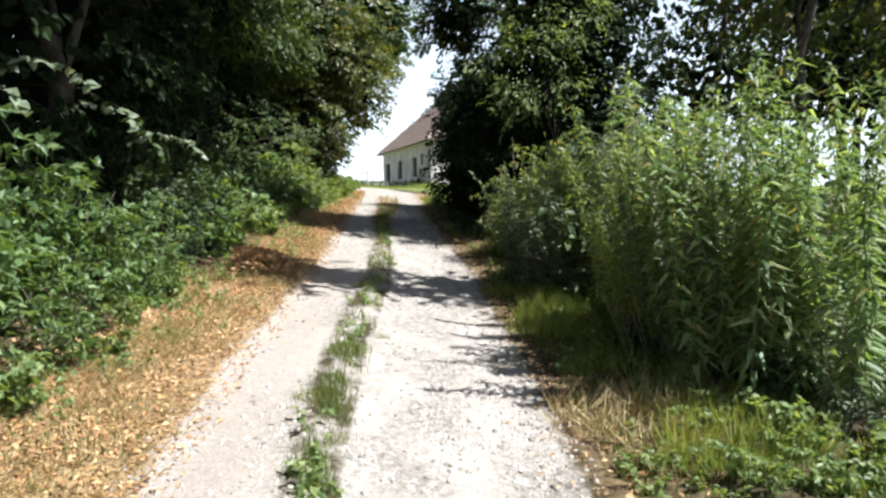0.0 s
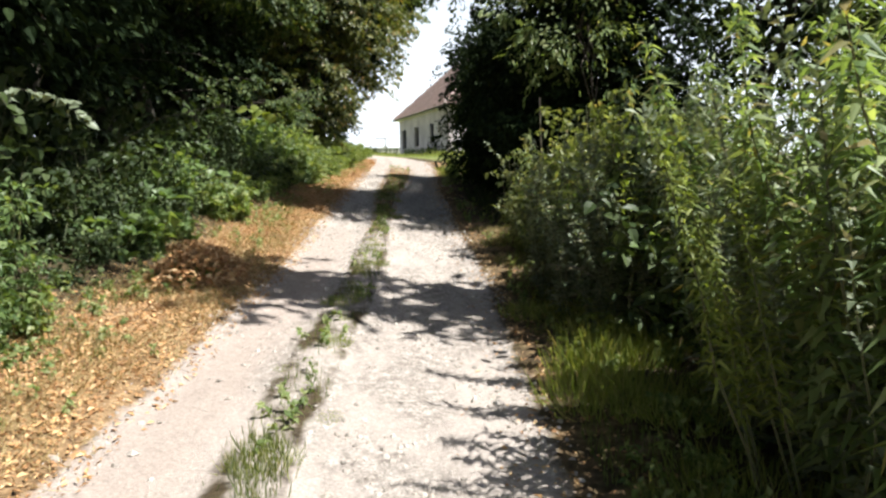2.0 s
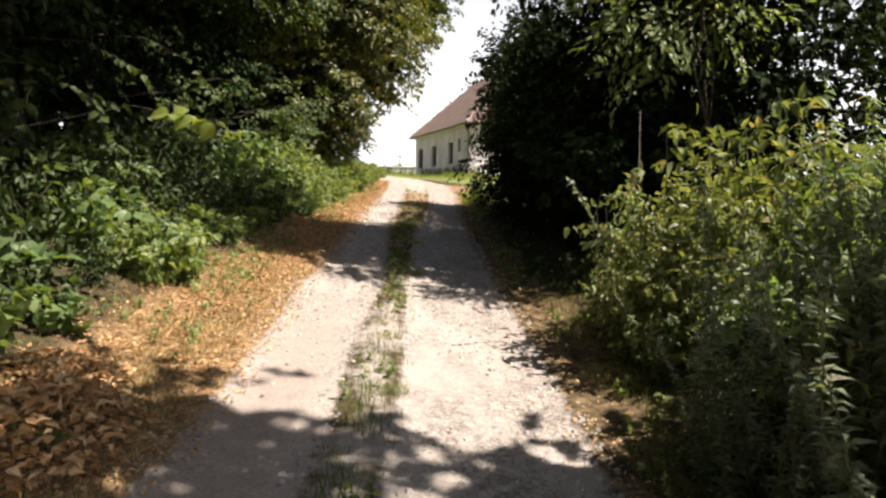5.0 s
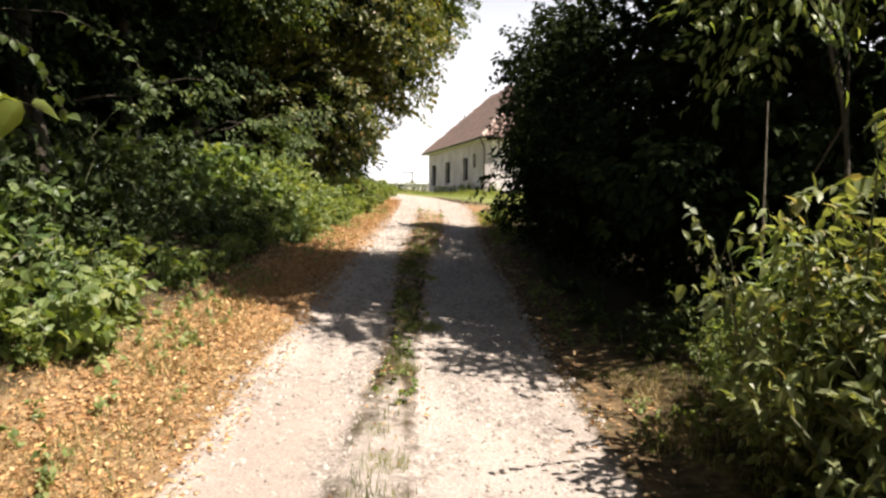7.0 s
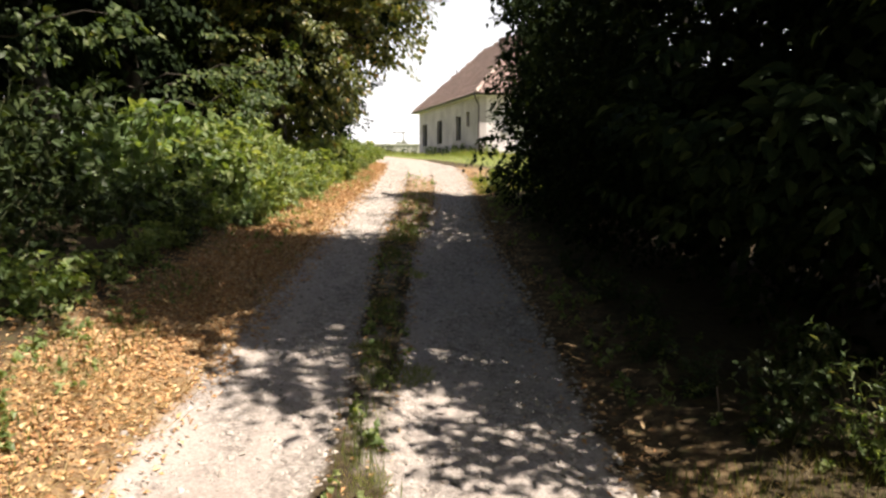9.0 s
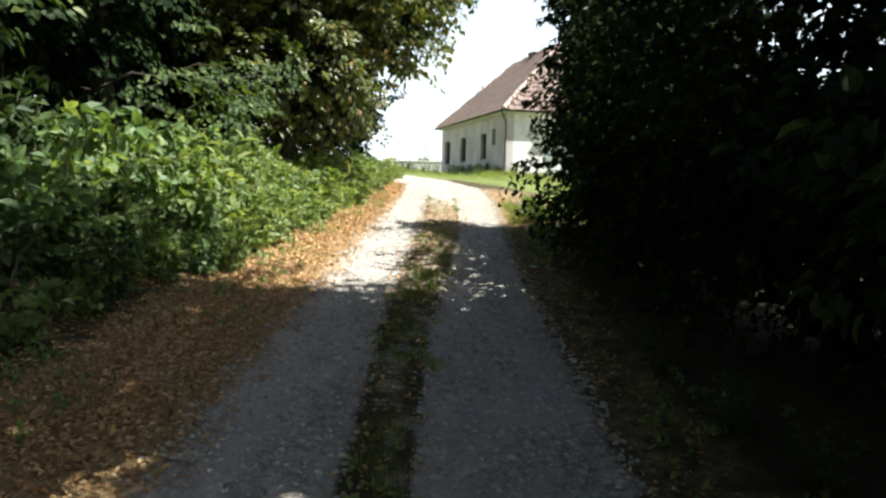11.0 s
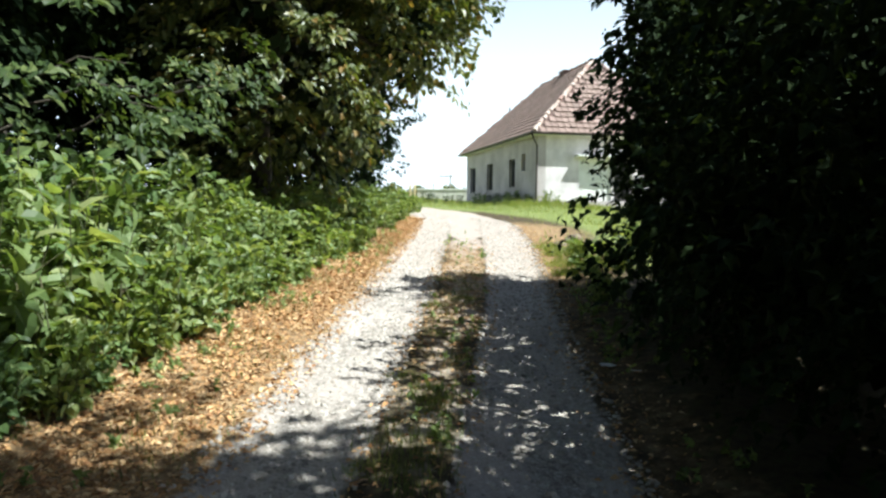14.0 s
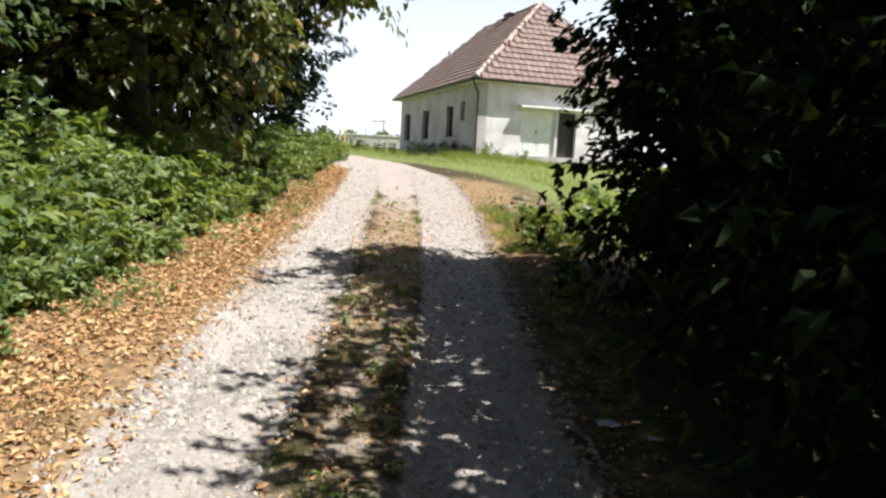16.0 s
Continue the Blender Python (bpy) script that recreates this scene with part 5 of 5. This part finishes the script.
scatter([hay], [(1.85, 3.95, 0.9), (1.6, 4.6, 0.7), (1.95, 4.4, 0.8)], 0.05)
scatter([tuft], [(2.1, 3.6, 1.0), (2.35, 3.9, 0.8), (1.9, 3.4, 0.7), (2.2, 4.4, 0.7), (2.25, 7.3, 0.9), (1.95, 6.9, 0.7)], 0.05)
scatter([tuft], [(2.0 + 0.05 * (yy - 5) + dx, yy, 0.65) for yy in np.arange(5.4, 9, 1.0) for dx in (0.1, 0.45)] + [(1.95, 6.6, 1.0), (2.2, 7.9, 0.9), (2.15, 4.8, 0.7), (1.9, 5.3, 0.6), (2.0, 8.8, 0.7), (2.35, 6.1, 0.7)], 0.1)
scatter(LOW, [(2.0, 3.8, 0.35), (2.3, 3.5, 0.42), (2.15, 4.1, 0.3), (2.5, 3.8, 0.5), (1.95, 3.1, 0.35), (2.3, 3.0, 0.4), (1.75, 3.6, 0.22)], 0.06)
scatter([tuft], [(2.2, 2.8, 0.5), (2.6, 3.5, 0.6), (2.5, 4.2, 0.6), (2.9, 4.3, 0.8)], 0.2)
scatter(LOW, [(2.25, 3.0, 0.35), (2.55, 3.5, 0.4), (2.3, 4.5, 0.35), (2.7, 4.3, 0.45), (2.9, 3.2, 0.5), (2.45, 5.0, 0.4), (2.2, 7.6, 0.4), (2.35, 8.2, 0.4), (2.15, 7.0, 0.3), (2.0, 5.6, 0.25), (2.2, 6.2, 0.3), (1.95, 4.6, 0.25), (2.6, 2.8, 0.4), (2.05, 3.5, 0.25)], 0.12)
scatter([tuft], [(float(lane(STRIP_L, y) + (lane(STRIP_R, y) - lane(STRIP_L, y)) * u), y, s) for y, u, s in zip(np.arange(4, 27, 0.62), np.tile([0.5, 0.1, 0.8, 0.35, 0.95, 0.2, 0.65], 7), np.tile([0.24, 0.34, 0.2, 0.4, 0.28], 10))], 0.08)
scatter([hay], [(2.2, 4.35, 0.9), (2.0, 3.8, 0.7), (2.6, 13.4, 0.6), (2.75, 13.9, 0.5), (1.7, 3.6, 0.7), (2.2, 11.2, 0.5), (2.3, 12.6, 0.6), (2.5, 13.6, 0.6), (-1.75, 3.6, 0.8), (-1.6, 5.0, 0.6), (-1.7, 6.4, 0.6)], 0.1)
scatter([tuft], [(-1.5, 6.0, 0.5), (-1.75, 5.2, 0.5), (2.9, 27.6, 0.8), (3.1, 28.6, 0.9), (3.3, 29.8, 0.9), (3.2, 31.2, 0.8), (3.7, 28.0, 1.1), (4.2, 30.0, 1.1)], 0.1)
n = 1500
gy = 3 + 30 * grng.uniform(size=n) ** 1.3
pick = grng.uniform(size=n)
gx = np.where(pick < 0.5, lane(LITTER_L, gy) + grng.normal(-0.1, 0.3, n), np.where(pick < 0.88, lane(EDGE_R, gy) + 0.25 + np.abs(grng.normal(0, 0.45, n)), lane(STRIP_L, gy) + (lane(STRIP_R, gy) - lane(STRIP_L, gy)) * grng.uniform(0, 1, n)))
clump = np.sin(gx * 2.1 + gy * 1.6) * np.sin(gy * 0.9 - gx) > -0.15
gx, gy = gx[clump], gy[clump]
n = len(gx)
way = np.concatenate([grng.normal(0, 0.5, (n, 2)), np.ones((n, 1))], 1)
v, t = twig_leaves(grng, np.stack([gx, gy, ground_height(gx, gy)], -1), way, 10, 0.13, 0.055, 0.034, spread=1.0, sag=0.1)
tagged(part("ground_weeds", np_mesh("ground_weeds", v, tris=t), LEAF_BRIGHT), "small leafy weeds sprouting along the verges", "weeds", kind="stuff")


def make_sprout(seed, points, radius, leaves, size, mat, name, label, category="branch", wood=None, start=0.35):
    """A single bent stalk or bough with a few leaves of its own."""
    rng = np.random.default_rng(seed)
    thing = tagged(new(name), label, category)
    base = Vector(points[0])
    thing.matrix_basis = Matrix.Translation(base)
    pts = np.array([tuple(Vector(p) - base) for p in points])
    fine = np.stack([np.interp(np.linspace(0, 1, 10), np.linspace(0, 1, len(pts)), pts[:, c]) for c in range(3)], -1)
    v, t = tube(fine, np.linspace(radius, radius * 0.3, 10), 6)
    part("stalk", np_mesh("stalk", v, tris=t, smooth=True), wood or STEM, thing)
    for k in range(leaves):
        s = start + (1 - start) * (k + 0.5) / leaves
        p = np.array([np.interp(s, np.linspace(0, 1, len(pts)), pts[:, c]) for c in range(3)])
        d = rng.normal(size=3) * np.array([1, 1, 0.4]) + np.array([0, 0, -0.35])
        v, t = leaf_round(p[None], d[None], np.array([[0.3, -0.5, 0.8]]) + rng.normal(0, 0.2, (1, 3)), np.array([size * rng.uniform(0.7, 1.2)]), np.array([size * rng.uniform(0.7, 0.9)]), 0.3, 0.12)
        part("leaf", np_mesh("leaf", v, tris=t), mat, thing)
    return thing


make_sprout(401, [(-3.2, 11.9, 2.0), (-2.2, 11.5, 2.5), (-1.3, 11.1, 2.62), (-0.62, 10.75, 2.47)], 0.005, 11, 0.14, LEAF_LIME, "overhanging_branch", "thin bough with large sunlit lime-green leaves", wood=BARK, start=0.8)
make_sprout(402, [(-3.1, 12.6, 1.5), (-2.5, 12.3, 1.85), (-1.9, 12.1, 1.95), (-1.55, 12.0, 1.8)], 0.005, 9, 0.13, LEAF_SHRUB, "overhanging_branch", "thin bough with broad green leaves", wood=BARK, start=0.5)
make_sprout(403, [(-3.0, 13.4, 1.1), (-2.6, 13.6, 1.6), (-2.1, 13.9, 1.9)], 0.012, 3, 0.10, LEAF_TREE_SHADED, "dead_branch", "bare grey twig on the wooded bank", wood=DEADWOOD)
make_sprout(404, [(2.75, 12.6, 0.75), (2.45, 12.3, 1.55), (2.15, 12.0, 2.0), (1.95, 11.85, 2.2)], 0.009, 18, 0.05, LEAF_SILVER, "thistle_stalk", "pale leaning thistle stalk with small leaves", "weed")
make_sprout(405, [(3.1, 13.2, 0.75), (3.05, 13.15, 1.8), (2.98, 13.02, 2.9)], 0.014, 0, 0.05, LEAF_SILVER, "dead_stalk", "grey dead upright weed stalk", "weed", DEADWOOD)
make_sprout(406, [(2.75, 7.4, 0.5), (2.45, 7.9, 0.8), (2.2, 8.4, 0.95)], 0.010, 0, 0.05, LEAF_SILVER, "fallen_twig", "broken pale twig caught in the weeds", "twig", DEADWOOD)
make_sprout(407, [(2.95, 8.1, 0.45), (2.6, 8.2, 0.9), (1.95, 8.35, 0.98)], 0.008, 0, 0.05, LEAF_SILVER, "fallen_twig", "broken pale twig caught in the weeds", "twig", DEADWOOD)
make_sprout(408, [(2.5, 14.6, 0.7), (2.52, 14.5, 0.95), (2.45, 14.4, 1.12)], 0.009, 0, 0.05, LEAF_SILVER, "dead_stalk", "short broken dead stalk on the verge", "weed", DEADWOOD)
for k, (x, y, s) in enumerate(((-2.35, 11.4, 0.8), (-2.7, 12.4, 0.6), (-2.2, 10.9, 0.6))):
    if k == 0:
        dock = make_shrub(240, "low plant with very large drooping green leaves", 0.75, 0.4, (0.19, 0.15), LEAF_SHRUB, 7, 4, 5, "dock_plant", "weed", leaf_round)
        place(dock, x, y)
    else:
        again(dock, x, y, 80 * k, s)

again(dock, -2.0, 10.3, 150, 0.8), again(dock, -2.15, 9.7, 20, 0.7), again(dock, -1.9, 11.3, 60, 0.6)
scatter(SHADY, [(-2.2, 11.2, 0.4), (-2.5, 11.7, 0.5), (-2.2, 12.4, 0.4), (-2.4, 10.5, 0.45), (-2.6, 9.8, 0.5)], 0.08)
scatter(ELDER, [(-2.0, 7.1, 0.6), (-2.1, 7.7, 0.55), (-2.25, 7.3, 0.8)], 0.05)
scatter(SHADY, [(-2.15, 9.2, 0.3), (-2.05, 10.0, 0.28), (-2.1, 10.8, 0.32)], 0.08)

# heap of dead leaves in the shade of the bank
hrng = np.random.default_rng(88)
n = 900
a, rr = hrng.uniform(0, 6.28, n), np.sqrt(hrng.uniform(0, 1, n))
hx, hy = rr * np.cos(a) * 0.5, rr * np.sin(a) * 0.75
at = np.stack([hx, hy, 0.24 * (1 - rr**2) + hrng.uniform(0, 0.03, n)], -1)
v, t = leaf_arrays(at, hrng.normal(size=(n, 3)) * np.array([1, 1, 0.35]), hrng.normal(size=(n, 3)) * 0.45 + np.array([0, 0, 1.0]), 0.08 * hrng.uniform(0.6, 1.3, n), 0.045 * hrng.uniform(0.6, 1.3, n), 0.1, 0.3)
heap = tagged(part("leaf_heap", np_mesh("leaf_heap", v, tris=t), LITTER), "low heap of dead brown leaves on the bank", "leaf heap", kind="stuff")
place(heap, -1.35, 9.7, 0, 1.0, 0.0)
again(heap, -1.6, 10.5, 60, 0.7, 0.0)

# clods and stones beside the lane near the crest
CLOD = plain_material("dry_earth", (0.10, 0.075, 0.05), (0.24, 0.19, 0.13), 7, 0.95, 0.02)
for k, (x, y, s) in enumerate(((3.45, 31.4, 0.16), (4.1, 33.2, 0.2), (3.75, 32.0, 0.12), (3.3, 30.4, 0.1), (4.4, 32.6, 0.13))):
    bm = bmesh.new()
    bmesh.ops.create_icosphere(bm, subdivisions=2, radius=s)
    for vert in bm.verts:
        vert.co *= 1 + 0.35 * noise.noise(vert.co * (5 / s * 0.16) + Vector((k * 7, 0, 0)))
        vert.co.z *= 0.55
    ob = tagged(part("earth_clod", bm, CLOD), "dry brown clod of earth beside the lane", "clod")
    ob.location = (x, y, gz(x, y) + s * 0.1)

# two pale scraps on the shaded verge
SCRAP = plain_material("pale_scrap", (0.55, 0.54, 0.52), (0.72, 0.71, 0.69), 20, 0.7)
for k, (x, y, s) in enumerate(((2.37, 22.45, 0.06), (2.55, 22.25, 0.045))):
    bm = bmesh.new()
    bmesh.ops.create_grid(bm, x_segments=5, y_segments=4, size=s)
    for vert in bm.verts:
        vert.co.z = 0.35 * s * noise.noise(vert.co * 14 + Vector((k * 3, 1, 2))) + 0.03
        vert.co.y *= 0.7
    bmesh.ops.solidify(bm, geom=bm.faces[:], thickness=0.002)
    ob = tagged(part("crumpled_paper", bm, SCRAP), "crumpled pale scrap of paper on the verge", "paper")
    ob.location = (x, y, gz(x, y) + 0.005)

# ---- beyond the crest ----
FARWALL = plain_material("pale_far_wall", (0.42, 0.40, 0.36), (0.58, 0.56, 0.50), 1.5, 0.9)
YELLOW = plain_material("yellow_paint", (0.50, 0.40, 0.22), (0.62, 0.52, 0.32), 4, 0.6)
POLE = plain_material("weathered_pole", (0.20, 0.19, 0.18), (0.32, 0.31, 0.29), 5, 0.8)
wall = tagged(new("low_wall"), "long low pale wall across the field behind the house", "wall")
wall.matrix_basis = Matrix.Translation((0, 72, gz(0, 72)))
part("wall_body", box(bmesh.new(), (-1.2, 0, -0.3), (9.0, 0.25, 0.72)), FARWALL, wall)
part("coping", box(bmesh.new(), (-1.25, -0.06, 0.723), (9.05, 0.31, 0.80)), WHITE_PAINT, wall, "white coping")
for x in (-1.75, -1.4):
    bm = box(bmesh.new(), (-0.09, -0.09, -0.2), (0.09, 0.09, 0.95))
    bmesh.ops.bevel(bm, geom=bm.edges[:], offset=0.02, segments=1, affect="EDGES")
    ob = tagged(part("gate_post", bm, YELLOW), "yellow painted gate post at the end of the low wall", "post", "yellow gate posts")
    ob.location = (x, 71.8, gz(x, 71.8))
mast = tagged(new("utility_pole"), "distant wooden pole with a cross arm", "pole")
mast.matrix_basis = Matrix.Translation((1.75, 110, gz(1.75, 110)))
v, t = tube([(0, 0, -0.3), (0, 0, 3.6)], [0.11, 0.09], 8)
part("pole", np_mesh("pole", v, tris=t, smooth=True), POLE, mast)
part("arm", box(bmesh.new(), (-1.5, -0.06, 3.32), (0.35, 0.06, 3.46)), POLE, mast)
for x in (-1.3, -0.6):
    part("insulator", box(bmesh.new(), (x - 0.05, -0.05, 3.463), (x + 0.05, 0.05, 3.6)), POLE, mast)
v, t = tube([(0, 0, -0.3), (0, 0, 2.3)], [0.08, 0.06], 8)
thin = tagged(part("pole", np_mesh("pole", v, tris=t), POLE), "thin distant post in the field", "post")
thin.location = (-0.5, 110, gz(-0.5, 110))
frng = np.random.default_rng(12)
n = 5200
fx = frng.uniform(-60, 60, n)
top = 3.2 + 1.5 * np.sin(fx * 0.23) * np.sin(fx * 0.11 + 1) + 0.8 * np.sin(fx * 0.9)
at = np.stack([fx, 190 + frng.normal(0, 2.5, n), ground_height(fx, np.full(n, 190.0)) + top * frng.uniform(0, 1, n) ** 0.7], -1)
v, t = leaf_arrays(at, frng.normal(size=(n, 3)), frng.normal(size=(n, 3)), np.full(n, 1.1), np.full(n, 0.8))
tagged(part("far_hedge", np_mesh("far_hedge", v, tris=t), LEAF_TREE), "distant green hedge line at the edge of the field", "hedge", kind="stuff")
# weeds along the foot of the house wall
scatter(BRIGHT, [(4.6, 49.8, 0.55), (4.15, 51.6, 0.5), (5.4, 46.9, 0.5), (6.0, 47.0, 0.4), (7.0, 47.2, 0.45), (4.9, 48.3, 0.45)], 0.1)
# sunlit low growth where the dark trees end
scatter(LOW, [(3.3, 27.4, 0.9), (3.8, 28.2, 1.1), (4.4, 29.2, 1.2), (3.5, 29.2, 0.7), (4.8, 28.0, 1.4), (5.2, 30.2, 1.2)], 0.15)
scatter(LOW, [(3.1, 26.2, 0.7), (2.9, 25.2, 0.5)], 0.1)
# boughs hanging from the wood over the left bank
for k, (x, y, z) in enumerate(((-1.9, 12.6, 2.7), (-1.8, 13.6, 3.1), (-2.1, 8.0, 2.5), (-1.6, 14.8, 3.4))):
    make_sprout(420 + k, [(x - 1.6, y + 0.2, z + 0.5), (x - 0.9, y + 0.1, z + 0.45), (x - 0.3, y, z + 0.15), (x, y - 0.1, z - 0.35)], 0.005, 20, 0.095, LEAF_WOOD, "overhanging_branch", "drooping bough with broad green leaves", wood=BARK)
# boughs whose pale leaf colour stands in for sky reflected on glossy leaves
for k, (x, y, z) in enumerate(((-2.3, 7.0, 2.55), (-2.45, 6.2, 2.8), (-2.05, 8.3, 2.4), (-2.6, 5.4, 2.5))):
    make_sprout(460 + k, [(x - 0.8, y + 0.3, z - 0.1), (x - 0.3, y + 0.1, z + 0.1), (x + 0.1, y, z), (x + 0.3, y - 0.1, z - 0.2)], 0.004, 26, 0.095, LEAF_SILVER, "overhanging_branch", "bough with leaves coloured pale for sky gloss, reaching from the wood", wood=BARK, start=0.15)
srng = np.random.default_rng(92)
for k, (x, y, z) in enumerate(((-1.7, 22.5, 3.9), (-1.6, 23.2, 3.6), (-1.8, 24.3, 4.1), (-1.3, 25.6, 4.4), (-2.2, 18.6, 3.9))):
    bough = tagged(new("overhanging_branch"), "leafy bough reaching out of the wood over the bank", "branch")
    bough.matrix_basis = Matrix.Translation((x - 1.9, y, z - 0.3))
    v, t = tube(bent(srng, (0, 0, 0), (1.9, 0, 0.3), 6, 0.08), np.linspace(0.02, 0.006, 6), 5)
    part("stalk", np_mesh("stalk", v, tris=t, smooth=True), BARK, bough)
    at = np.stack([srng.uniform(0.7, 2.0, 9), srng.normal(0, 0.35, 9), srng.normal(0.2, 0.2, 9)], -1)
    v, t = spray_leaves(srng, at, np.tile([1.0, -0.3, 0.0], (9, 1)), 0.45, 0.115, 0.08, shape=leaf_oval)
    part("foliage", np_mesh("foliage", v, tris=t), LEAF_WOOD, bough)
# dark-leaved shrubs beside the lane bend and along the foot of the house
scatter(SHADY, [(x, 45.6 + 0.2 * x, 0.36) for x in np.arange(0.2, 3.9, 0.5)], 0.15)
scatter(SHADY, [(4.65 - 0.21 * d, 48.0 + d, 0.38) for d in np.arange(0, 9, 0.9)], 0.12)
# drooping boughs at the corner of the dark trees
for k, (x, y, z) in enumerate(((2.65, 24.9, 3.5), (2.6, 25.3, 4.3))):
    make_sprout(440 + k, [(x + 0.7, y + 0.2, z + 0.15), (x + 0.35, y + 0.1, z + 0.15), (x + 0.1, y, z), (x - 0.05, y - 0.1, z - 0.25)], 0.003, 16, 0.085, LEAF_TREE_SHADED, "overhanging_branch", "drooping bough with shade-darkened leaves at the end of the thicket")
